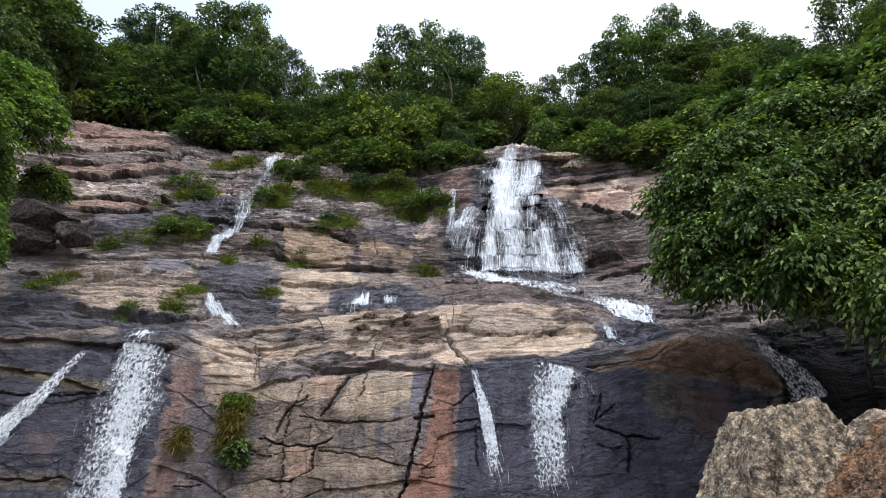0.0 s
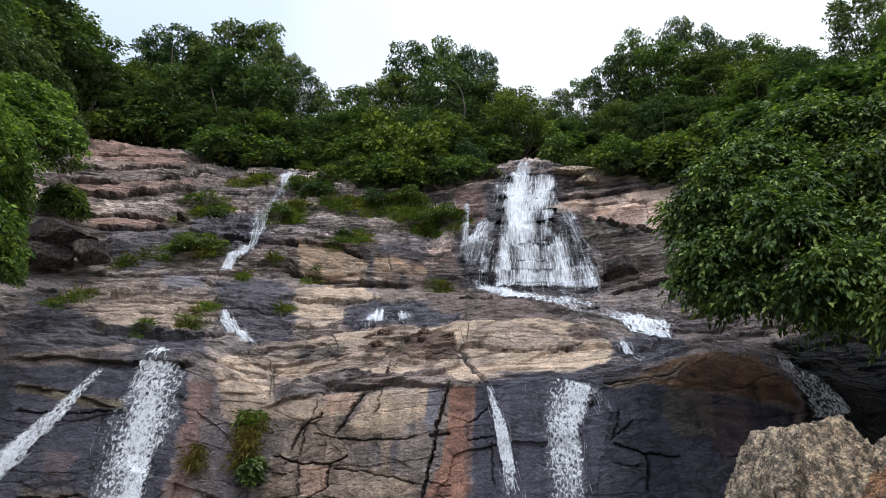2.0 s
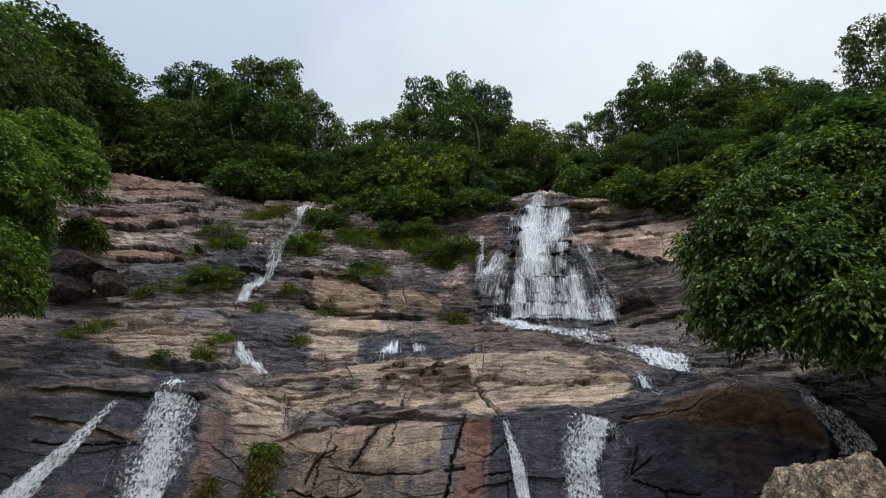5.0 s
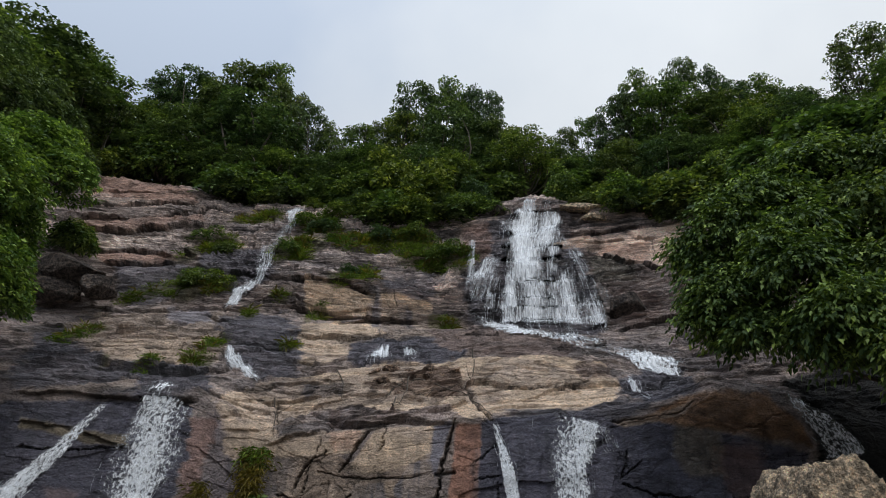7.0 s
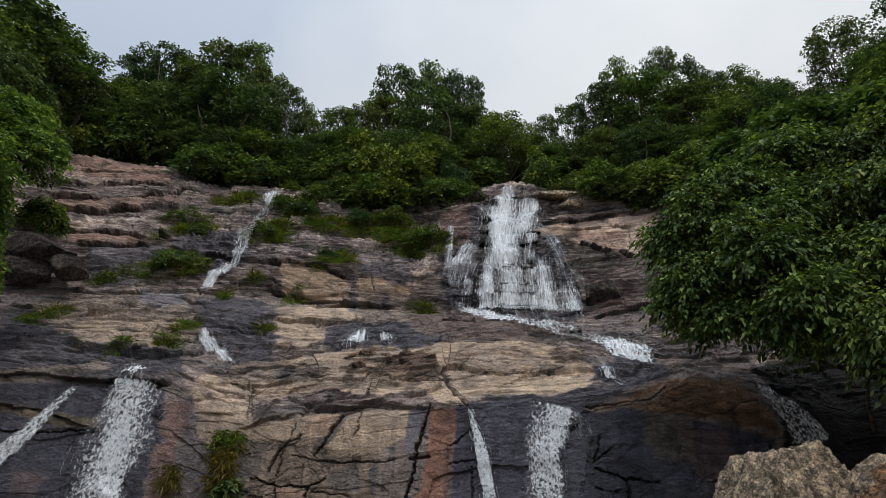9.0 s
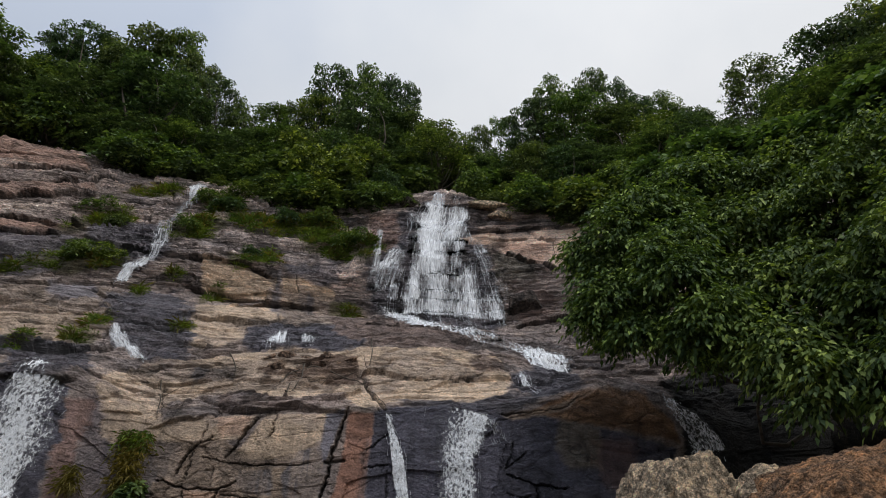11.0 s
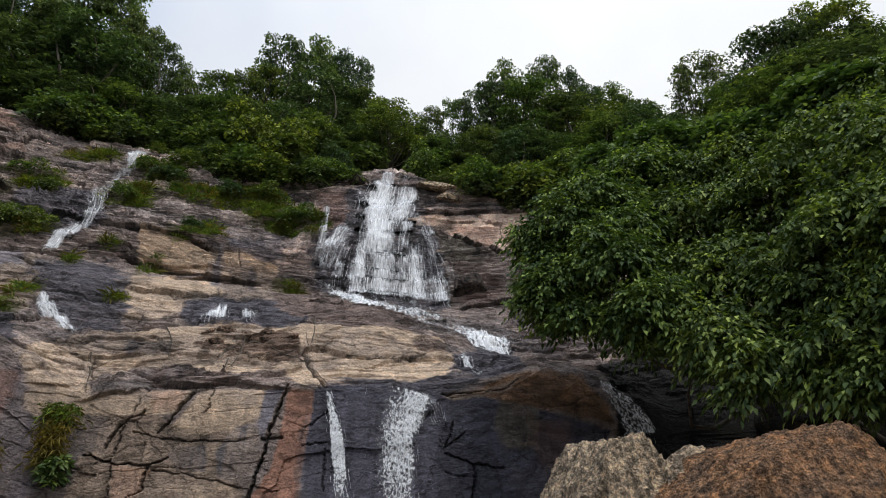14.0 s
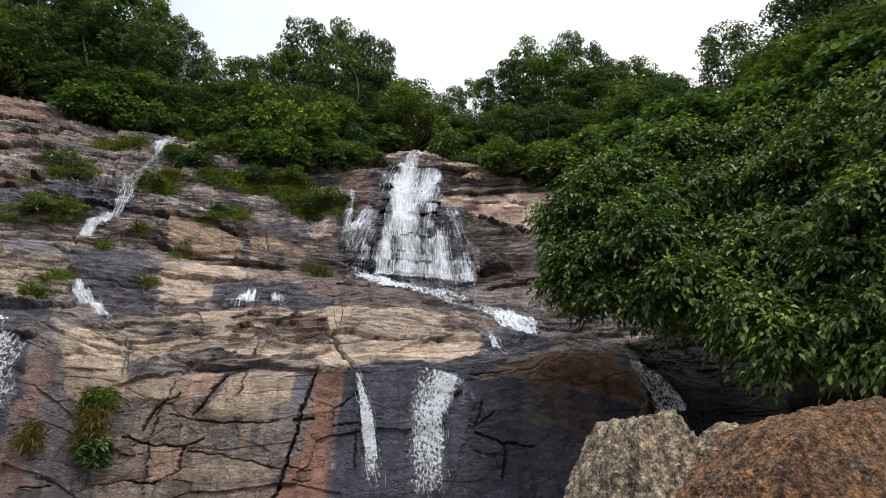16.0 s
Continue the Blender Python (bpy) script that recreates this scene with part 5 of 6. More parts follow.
BUSH_A = ((5.45, 12.17, 6.7, 0.94), (6.22, 12.04, 7.42, 0.9), (5.16, 11.86, 5.44, 0.83), (5.93, 11.07, 5.64, 0.98), (5.31, 11.14, 4.55, 0.55), (6.13, 10.28, 4.33, 0.64), (7.31, 12.14, 8.32, 0.89), (4.78, 12.65, 6.8, 0.44), (4.71, 12.14, 5.07, 0.41), (6.35, 11.07, 6.41, 0.71), (5.96, 10.6, 4.38, 0.49), (4.97, 12.04, 4.72, 0.29), (6.22, 10.0, 4.69, 0.64))
shrub("bush", BUSH_A, 7000, 0.115, LEAF_BUSH, "dense dark green broad-leaved bush hanging over wet rock", 1, 7, width=0.56, spray=0.42, foot=(10.6, 12.0, 4.0))
BUSH_B = ((7.87, 11.29, 6.59, 1.16), (7.23, 11.13, 5.12, 0.97), (7.75, 9.89, 5.06, 1.26), (6.91, 9.29, 3.89, 0.83), (6.97, 8.62, 3.43, 0.54), (8.87, 9.9, 6.57, 1.25), (9.04, 11.31, 7.97, 1.25), (8.19, 8.56, 4.6, 1.18), (6.81, 8.61, 3.04, 0.34), (7.19, 8.17, 3.3, 0.44))
shrub("bush", BUSH_B, 7800, 0.12, LEAF_BUSH, "large green broad-leaved bush with drooping leaf sprays", 2, 7, width=0.56, spray=0.45, foot=(10.6, 12.0, 4.0))
BUSH_C = ((8.6, 7.81, 5.42, 1.18), (8.45, 7.26, 4.06, 1.1), (7.47, 7.65, 3.32, 0.67), (7.82, 7.15, 3.19, 0.57), (9.68, 9.11, 7.55, 1.28), (9.48, 7.53, 6.53, 1.38), (8.84, 6.39, 5.02, 1.51), (8.44, 6.51, 3.57, 1.15), (10.95, 8.56, 8.47, 1.09), (7.34, 7.5, 2.9, 0.42), (7.53, 7.02, 2.92, 0.41), (7.75, 6.78, 2.98, 0.46))
shrub("bush", BUSH_C, 8000, 0.125, LEAF_BUSH, "large green broad-leaved bush above rusty boulders", 3, 7, width=0.56, spray=0.45, foot=(10.6, 12.0, 4.0))
BUSH_D = ((8.26, 13.2, 9.52, 1.0), (9.06, 12.67, 9.38, 0.92), (7.94, 15.1, 10.07, 0.84), (9.49, 11.72, 9.12, 0.96), (9.9, 10.72, 8.81, 1.0), (10.52, 10.12, 9.3, 1.02), (10.72, 9.15, 9.04, 0.98), (7.58, 13.02, 8.23, 0.87))
shrub("bush", BUSH_D, 2600, 0.22, LEAF_BRIGHT, "bright green vine-covered shrub on the hillside", 4, foot=(10.6, 12.0, 4.0))
LEFT_A = ((-10.59, 13.05, 9.18, 1.37), (-9.72, 13.34, 8.86, 0.94), (-10.72, 12.71, 7.27, 1.21), (-10.55, 13.22, 6.92, 0.77), (-9.93, 12.68, 5.68, 0.73), (-10.05, 13.21, 5.84, 0.44), (-10.53, 11.79, 7.83, 1.63), (-10.01, 11.58, 5.81, 1.39), (-10.34, 13.63, 10.13, 0.75))
shrub("bush", LEFT_A, 7000, 0.13, LEAF_LEFT, "green leafy bush at the cliff edge", 5, foot=(-12.4, 13.4, 5.6))
LEFT_B = ((-14.56, 14.94, 12.45, 2.25), (-14.11, 16.62, 13.49, 1.51), (-13.63, 17.6, 13.07, 1.31), (-14.82, 13.32, 12.33, 2.55), (-13.26, 18.46, 12.28, 0.98), (-13.67, 15.69, 10.99, 1.39), (-15.17, 15.74, 14.8, 1.56))
shrub("bush", LEFT_B, 6500, 0.16, LEAF_TREE, "dark green leafy tree crown beside the cliff", 6, foot=(-14.6, 16.0, 8.5))
LEFT_C = ((-9.68, 14.64, 7.89, 0.41), (-9.9, 14.48, 7.98, 0.41), (-9.5, 14.75, 7.78, 0.25))
shrub("bush", LEFT_C, 260, 0.15, LEAF_BUSH, "small green shrub on a rock ledge", 7, stems=False)
# ---- bank and boulders ----
by, bz = np.meshgrid(np.linspace(-6, 15.5, 150), np.linspace(-1.5, 12, 110))
bank_x = 10.4 + 0.22 * bz + 0.25 * np.abs(by - 9) * (by < 9) + 1.6 * (fbm(by * 0.5 + 9, bz * 0.6 + 5, 141, 4) - 0.5) + smooth(3, 12, bz) * 4
bq = (np.arange(109)[:, None] * 150 + np.arange(149)[None, :]).ravel()
bme = mesh_from("bank", np.stack([bank_x, by, bz], 2).reshape(-1, 3), np.stack([bq, bq + 150, bq + 151, bq + 1], 1))
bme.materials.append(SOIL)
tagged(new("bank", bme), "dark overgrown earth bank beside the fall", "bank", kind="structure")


def boulder(at, size, turn, seed, mat, label, rough=0.2, deep=(0.62, 0.9), name="boulder", group="boulders", knobs=1.0, planes=None, ridges=0.0, crumbs=0.0):
    """A weathered boulder: a rounded, faceted block. ridges: depth of slanting worn layers; crumbs: size of a coarse, pitted grain."""
    bm = bmesh.new()
    near_by = at[1] < 9
    bmesh.ops.create_icosphere(bm, subdivisions=7 if ridges > 0.07 or crumbs > 0.035 else 6 if near_by else 5 if max(size) > 0.7 else 4, radius=1.0)
    rng = np.random.RandomState(seed)
    cuts = [(Vector(unit(rng.normal(size=3))), rng.uniform(*deep)) for _ in range(11)]
    if planes:
        cuts = [(Vector(n).normalized(), d) for n, d in planes]
        for v in bm.verts:
            v.co /= sum(abs(c) ** 5 for c in v.co) ** 0.2
    for v in bm.verts:
        p = v.co.copy()
        for n, d in cuts:
            over_d = p.dot(n) - d
            if over_d > 0:
                p -= n * over_d * 0.94
        q = v.co * 1.7 + Vector((seed * 3.1, 0, 0))
        grow = rough * noise.fractal(q, 0.8, 2.0, 4) * 0.35 + knobs * (noise.noise(q * 3) * 0.05 + noise.noise(q * 7) * 0.03 + noise.noise(q * 16) * 0.02)
        if ridges:
            w = Vector((q.x * 1.2 + q.z * 0.9, q.y * 1.4, q.z * 3.2 - q.x * 2.0)) + noise.noise_vector(q * 1.5) * 0.5
            grow += ridges * (0.5 - abs(noise.noise(w * 1.3))) + ridges * 0.6 * (0.5 - abs(noise.noise(w * 3.1))) + ridges * 0.22 * noise.noise(q * 14)
        if crumbs:
            grow += crumbs * (0.9 * abs(noise.noise(q * 6)) + 0.6 * abs(noise.noise(q * 13)) + 0.35 * noise.noise(q * 27))
        v.co = p * (1 + grow)
    me = bpy.data.meshes.new("boulder")
    for fc in bm.faces:
        fc.smooth = not (ridges or crumbs)
    bm.to_mesh(me)
    bm.free()
    me.transform(Matrix.Diagonal((*size, 1)))
    me.materials.append(mat)
    ob = new(name, me)
    ob.matrix_world = pose(*at, *turn)
    return tagged(ob, label, "boulder" if name == "boulder" else "rock", group)


boulder((4.3, 8.5, 0.62), (0.95, 0.95, 1.62), (0, 0, 0), 3, BOULDER, "pale grey-brown weathered boulder beside the plunge pool", 0.1, knobs=0.5, ridges=0.085,
        planes=(((-0.12, 0, 0.99), 0.93), ((-0.78, 0, 0.62), 0.78), ((-0.45, 0, 0.89), 0.92), ((0.62, 0, 0.78), 0.98), ((0.1, -0.85, 0.5), 0.85), ((-0.6, -0.75, 0.25), 0.85), ((0.6, -0.8, 0.1), 0.9)))
boulder((5.50, 6.75, 0.62), (1.36, 1.1, 1.76), (0, 0, 0), 5, RUSTY, "large rusty orange-brown boulder with a pitted skin", 0.1, knobs=0.45, crumbs=0.036,
        planes=(((-0.25, 0, 0.968), 0.81), ((-0.66, 0, 0.75), 0.82), ((0.72, 0, 0.69), 1.12), ((0.0, -0.8, 0.6), 0.85), ((-0.5, -0.8, 0.3), 0.9), ((0.5, -0.85, 0.1), 0.85)))
boulder((5.14, 7.8, 1.56), (0.42, 0.4, 0.6), (0, 5, 0), 9, BOULDER, "small pale boulder between two larger ones", ridges=0.05)
boulder((7.55, 6.9, 0.6), (0.72, 0.8, 1.75), (0, 5, 30), 12, BROWNROCK, "dark brown mossy boulder under a bush", crumbs=0.03)
boulder((-11.95, 17.9, 8.46), (1.14, 0.8, 0.44), (0, 7, 6), 15, DARKROCK, "dark angular slab overhanging a cliff ledge", 0.15, (0.5, 0.75), knobs=0.5, ridges=0.06)
boulder((-12.39, 17.9, 7.71), (1.05, 0.8, 0.44), (0, 2, 6), 16, DARKROCK, "dark split boulder under an overhanging slab", 0.15, (0.5, 0.75), knobs=0.5, ridges=0.06)
boulder((-10.81, 17.9, 7.82), (0.48, 0.8, 0.54), (0, -4, 6), 17, DARKROCK, "dark square block on a cliff ledge", 0.15, (0.5, 0.75), knobs=0.5, ridges=0.06)
boulder((-13.68, 17.9, 8.28), (0.95, 0.8, 0.63), (0, 4, 6), 18, DARKROCK, "dark angular boulder overhanging a cliff ledge", 0.15, (0.5, 0.75), knobs=0.5, ridges=0.06)
for i in range(16):   # broken blocks in the hollow under the slab
    rb = np.random.RandomState(900 + i)
    x = -2.3 + 2.15 * ((i * 0.618) % 1)
    z = 4.66 + 0.34 * rb.rand() + 0.12 * (x + 1.2)
    at = on_cliff(x, z, -0.03)
    s = rb.uniform(0.12, 0.24)
    boulder(at, (s * 1.5, s, s * 0.6), tuple(rb.uniform(-25, 25, 3)), 20 + i % 6, BROWNROCK, "broken dark brown rock in a hollow", 0.15, (0.3, 0.6), "rock", "rubble in the hollow", knobs=0.3)
for x, z, w, h, m, lab in ((4.9, 12.95, 1.2, 0.3, BOULDER, "flat tan rock slab beside the fall's crest"), (5.0, 12.3, 0.6, 0.2, BOULDER, "small flat rock beside the fall's crest"),
                           (0.4, 12.9, 0.55, 0.4, DARKROCK, "dark rock beside the fall's crest"), (1.55, 12.85, 0.5, 0.35, DARKROCK, "dark rock beside the fall's crest"),
                           (-0.5, 13.2, 0.5, 0.35, DARKROCK, "dark rock beside the fall's crest"), (2.95, 13.75, 0.25, 0.25, DARKROCK, "dark rock splitting the water at the crest"),
                           (5.9, 13.5, 0.4, 0.3, DARKROCK, "dark rock beside the fall's crest"), (5.5, 7.9, 0.9, 0.75, DARKROCK, "dark block at the foot of the fall")):
    boulder(on_cliff(x, z, 0.05), (w, 0.7 * w, h), (5, 4, 8), 30 + int(x * 3) % 7, m, lab, 0.25, (0.45, 0.8), "rock", "rocks at the fall")

# ---- water: paths down the cliff as (x, z, half width) ----
WATER_SPOUT = ((2.76, 13.36, 0.18), (2.65, 12.47, 0.28))
WATER_SPOUTB = ((3.41, 13.16, 0.18), (3.35, 12.78, 0.28))
WATER_CORE = ((3.08, 12.77, 0.69), (2.92, 12.03, 0.80), (2.55, 10.82, 0.81), (2.36, 9.34, 0.75), (2.33, 8.18, 0.84), (2.20, 6.98, 0.98))
WATER_FAN = ((3.3, 11.6, 0.3), (3.4, 10.27, 0.75), (3.45, 9.30, 0.95), (3.5, 8.52, 1.1), (3.5, 7.28, 1.15), (3.5, 6.85, 1.1))
WATER_VEIL = ((1.63, 12.07, 0.16), (1.63, 11.21, 0.23), (1.39, 10.49, 0.23), (0.96, 9.53, 0.30), (0.66, 8.58, 0.37), (0.53, 7.57, 0.43))
WATER_VEILB = ((0.40, 11.28, 0.10), (0.29, 9.60, 0.15), (0.23, 8.23, 0.14))
WATER_INNER = ((1.69, 10.74, 0.12), (1.66, 9.29, 0.15), (1.55, 7.72, 0.22))
WATER_THREAD = ((4.40, 9.54, 0.06), (4.62, 8.43, 0.06), (4.59, 7.00, 0.05))
WATER_FOOT = ((0.10, 7.77, 0.13), (0.58, 7.57, 0.16), (1.31, 7.25, 0.18), (2.22, 6.72, 0.20), (2.98, 6.56, 0.18), (4.21, 6.22, 0.18))
WATER_RUN = ((2.73, 6.63, 0.15), (3.35, 6.14, 0.19), (4.40, 5.96, 0.24), (4.99, 5.52, 0.29), (6.07, 5.46, 0.31))
WATER_RILL = ((3.89, 4.75, 0.04), (4.00, 4.44, 0.07), (4.19, 4.10, 0.05))
WATER_LEFT = ((-6.89, 13.45, 0.30), (-6.86, 12.53, 0.18), (-6.89, 11.24, 0.17), (-7.02, 10.36, 0.23), (-6.81, 9.20, 0.21), (-6.91, 8.48, 0.14), (-7.26, 8.17, 0.17), (-7.40, 7.51, 0.13))
WATER_LEFTLOW = ((-6.38, 5.71, 0.06), (-6.03, 5.36, 0.12), (-5.54, 4.99, 0.11), (-4.98, 4.58, 0.05))
WATER_BIG = ((-6.02, 3.98, 0.55), (-6.40, 3.40, 0.60), (-6.46, 2.94, 0.62), (-6.57, 2.37, 0.62), (-6.70, 1.80, 0.54), (-6.78, 1.28, 0.50), (-6.81, 0.84, 0.57), (-6.91, 0.39, 0.57))
WATER_FARLEFT = ((-7.51, 3.87, 0.06), (-7.83, 3.39, 0.11), (-8.15, 2.93, 0.15), (-8.53, 2.5, 0.19), (-8.88, 2.08, 0.21), (-9.25, 1.55, 0.23), (-9.65, 0.9, 0.25))
WATER_THIN = ((0.64, 3.60, 0.06), (0.75, 3.12, 0.09), (0.88, 2.64, 0.15), (0.99, 2.06, 0.17), (1.07, 1.48, 0.21), (1.12, 0.82, 0.25))
WATER_RIGHT = ((2.25, 3.75, 0.56), (2.12, 3.25, 0.58), (2.06, 2.63, 0.47), (2.04, 2.03, 0.45), (2.06, 1.48, 0.44), (2.06, 0.80, 0.49))
WATER_WISP = ((2.90, 3.55, 0.20), (3.03, 3.25, 0.15), (3.14, 2.88, 0.10))
WATER_STEP = ((-2.26, 5.93, 0.15), (-2.18, 5.20, 0.26))
WATER_STEPB = ((-1.54, 5.89, 0.22), (-1.30, 5.23, 0.12))
WATER_TINY = ((-1.40, 9.01, 0.22), (-1.78, 8.54, 0.22))
WATER_TINYB = ((-5.97, 7.13, 0.23), (-6.05, 6.49, 0.29))
WATER_BRANCH = ((6.74, 3.89, 0.07), (7.06, 3.66, 0.18), (7.55, 3.26, 0.32), (7.76, 2.86, 0.40), (7.81, 2.53, 0.42))


def on_cliff_many(x, z, off):
    c = np.clip(np.searchsorted(grid_x, x), 0, COLS - 1)
    r = np.abs(base_z[:-36][:, c] - z[None, :]).argmin(0)
    return np.stack([x, pos[r, c, 1] + out_y[r, c] * off, pos[r, c, 2] + out_z[r, c] * off], 1)


foam_m, foam_nt, foam_b = material("falling_water", 0.6, 0, 0.3)
foam_b.inputs["Base Color"].default_value = (0.74, 0.77, 0.81, 1)
foam_b.inputs["Subsurface Weight"].default_value = 0.0
foam_t = foam_nt.nodes.new("ShaderNodeBsdfTranslucent")
foam_t.inputs["Color"].default_value = (0.9, 0.93, 0.97, 1)
foam_x = foam_nt.nodes.new("ShaderNodeMixShader")
foam_x.inputs[0].default_value = 0.35
foam_nt.links.new(foam_b.outputs[0], foam_x.inputs[1])
foam_nt.links.new(foam_t.outputs[0], foam_x.inputs[2])
foam_nt.links.new(foam_x.outputs[0], foam_nt.nodes["Material Output"].inputs["Surface"])
FOAM = foam_m

def film_material(name, wide, tall, stops, bent, webs):
    """White water that thins out to nothing in a pattern drawn along the flow."""
    m, nt, b = material(name, 0.45, 0, 0.4)
    b.inputs["Base Color"].default_value = (0.9, 0.92, 0.95, 1)
    flow = nt.nodes.new("ShaderNodeAttribute")
    flow.attribute_name = "flow"
    mp = node(nt, "ShaderNodeMapping", Scale=(wide, tall, 1.0))
    nt.links.new(flow.outputs["Vector"], mp.inputs["Vector"])
    n = node(nt, "ShaderNodeTexNoise", Scale=1.0, Detail=8.0, Roughness=0.72, Distortion=bent)
    nt.links.new(mp.outputs[0], n.inputs["Vector"])
    den = nt.nodes.new("ShaderNodeAttribute")
    den.attribute_name = "fullness"
    wave = nt.nodes.new("ShaderNodeVectorMath")      # webs of foam round dark cells
    wave.operation = "MULTIPLY_ADD"
    wave.inputs[1].default_value = (2.2, 2.2, 0.0)
    nt.links.new(n.outputs["Color"], wave.inputs[0])
    nt.links.new(mp.outputs[0], wave.inputs[2])
    web = node(nt, "ShaderNodeTexVoronoi", Scale=0.8)
    web.feature = "DISTANCE_TO_EDGE"
    nt.links.new(wave.outputs[0], web.inputs["Vector"])
    webbed = nt.nodes.new("ShaderNodeMath")
    webbed.operation = "MULTIPLY_ADD"
    webbed.inputs[1].default_value = -webs
    nt.links.new(web.outputs["Distance"], webbed.inputs[0])
    nt.links.new(n.outputs["Fac"], webbed.inputs[2])
    both = nt.nodes.new("ShaderNodeMath")
    nt.links.new(webbed.outputs[0], both.inputs[0])
    nt.links.new(den.outputs["Fac"], both.inputs[1])
    clear = nt.nodes.new("ShaderNodeBsdfTransparent")
    mix = nt.nodes.new("ShaderNodeMixShader")
    nt.links.new(ramp(nt, both.outputs[0], [(p, (v, v, v)) for p, v in stops]), mix.inputs[0])
    nt.links.new(clear.outputs[0], mix.inputs[1])
    nt.links.new(b.outputs[0], mix.inputs[2])
    nt.links.new(mix.outputs[0], nt.nodes["Material Output"].inputs["Surface"])
    return m


LACE = film_material("water_lace", 17.0, 11.5, ((0.33, 0.0), (0.41, 0.22), (0.49, 0.7), (0.62, 1.0)), 0.8, 0.5)
FALL = film_material("water_fall", 21.0, 2.4, ((0.35, 0.0), (0.45, 0.2), (0.54, 0.5), (0.7, 0.9)), 0.7, 0.3)
VEIL = film_material("water_veil", 9.0, 1.1, ((0.42, 0.0), (0.56, 0.35), (0.72, 0.95)), 0.35, 0.0)


def stream(path, strands, label, seed, width=0.022, length=(0.15, 0.7), lift=(0.02, 0.14), spread=0.5, density=0.12, lace=0.5, parent=None, sway=0.06, film=None, loose=8, rise=0.0, uneven=0.4):
    """A stream down the cliff: a thin film and many white strands of falling water. spread: 0 gathers it in the middle."""
    rng = np.random.RandomState(seed)
    strands = int(strands * (0.28 if film else 0.2))
    p = np.array(path, float) * np.array([1, 1, 1.25])
    step = np.concatenate([[0], np.cumsum(np.hypot(np.diff(p[:, 0]), np.diff(p[:, 1])))])
    total = step[-1]
    ob = parent or tagged(new("waterfall"), label, "waterfall", "streams of the fall")

    def along(s):
        return np.interp(s, step, p[:, 0]), np.interp(s, step, p[:, 1]), np.interp(s, step, p[:, 2])

    n = max(8, int(total / 0.05))
    across = np.linspace(-1, 1, 15)
    s = np.linspace(0, total, n)
    cx, cz, cw = along(s)
    dirx, dirz = np.gradient(cx), np.gradient(cz)
    dl = np.hypot(dirx, dirz) + 1e-9
    nx, nz = -dirz / dl, dirx / dl
    fx = (cx[:, None] + nx[:, None] * across * cw[:, None] * 1.1)
    fz = (cz[:, None] + nz[:, None] * across * cw[:, None] * 1.1)
    q = (np.arange(n - 1)[:, None] * 15 + np.arange(14)[None, :]).ravel()
    ends = smooth(0, 0.18, s) * smooth(total + 0.001, total - 0.3, s)
    gap = noise2(across[None, :] * cw[:, None] * 2.5 + 20 + seed, s[:, None] * 0.7 + 20, seed + 50) - 0.5
    rag = 0.7 * (fbm(np.sign(across)[None, :] * 5 + 30 + seed + 0 * s[:, None], s[:, None] * 2.2 + 20 + 0 * across[None, :], seed + 60, 3) - 0.5)
    for layer, lift_by in enumerate((0.04, 0.11)):
        lay = on_cliff_many(fx.ravel(), fz.ravel(), lift_by + rise).reshape(n, 15, 3)
        for _ in range(loose):   # free fall: the sheet leaps the small ledges, always outwards
            lay[1:-1, :, 1] = np.minimum(lay[1:-1, :, 1], (lay[:-2, :, 1] + lay[2:, :, 1]) * 0.5)
            lay[:, 1:-1, 1] = lay[:, 1:-1, 1] * 0.7 + (lay[:, :-2, 1] + lay[:, 2:, 1]) * 0.15
        lay = lay.reshape(-1, 3)
        me = mesh_from("film", lay, np.stack([q, q + 1, q + 16, q + 15], 1))
        fl = me.attributes.new("flow", "FLOAT_VECTOR", "POINT")
        fl.data.foreach_set("vector", np.stack([(across * cw[:, None]).ravel() + seed, np.repeat(s, 15), np.full(n * 15, layer * 3.0)], 1).astype(np.float32).ravel())
        de = me.attributes.new("fullness", "FLOAT", "POINT")
        d = density - 0.02 - 0.12 * layer + 0.14 * (1 - across[None, :] ** 2) - 0.1 + uneven * gap - 0.5 * (1 - ends)[:, None] - 0.55 * smooth(0.7, 1.1, np.abs(across[None, :]) + rag)
        de.data.foreach_set("value", d.astype(np.float32).ravel())
        part("film", me, film or LACE, ob)

    # strands
    m = 6
    a = np.clip(rng.normal(size=strands) * (0.25 + 0.5 * spread), -1.1, 1.1)
    # lanes make strands gather into ropes with gaps between
    lanes = rng.uniform(-1, 1, max(4, int(7 + 6 * p[:, 2].mean())))
    near = lanes[np.abs(a[:, None] - lanes[None, :]).argmin(1)]
    a = a + (near - a) * lace * rng.uniform(0.3, 1.0, strands)
    s0 = rng.uniform(0.04, 1.0, strands) * total
    thick_here = noise2(a * np.interp(s0, step, p[:, 2]) * 2.5 + 20 + seed, s0 * 0.7 + 20, seed + 50)
    a, s0 = a[thick_here > 0.38], s0[thick_here > 0.38]
    strands = len(a)
    ln = rng.uniform(*length, strands) * np.where(rng.rand(strands) < 0.15, 1.8, 1.0)
    off = rng.uniform(*lift, strands)
    u = np.linspace(0, 1, m)
    ss = np.clip(s0[:, None] + ln[:, None] * u, 0, total)
    px, pz, pw = along(ss)
    gxp = np.interp(ss, s, nx)
    gzp = np.interp(ss, s, nz)
    wav = (noise2(ss * 3.0 + seed, a[:, None] * 9 + 30 + 0 * ss, seed) - 0.5) * 2 * sway
    side = a[:, None] * pw + wav + rng.normal(size=(strands, 1)) * 0.01
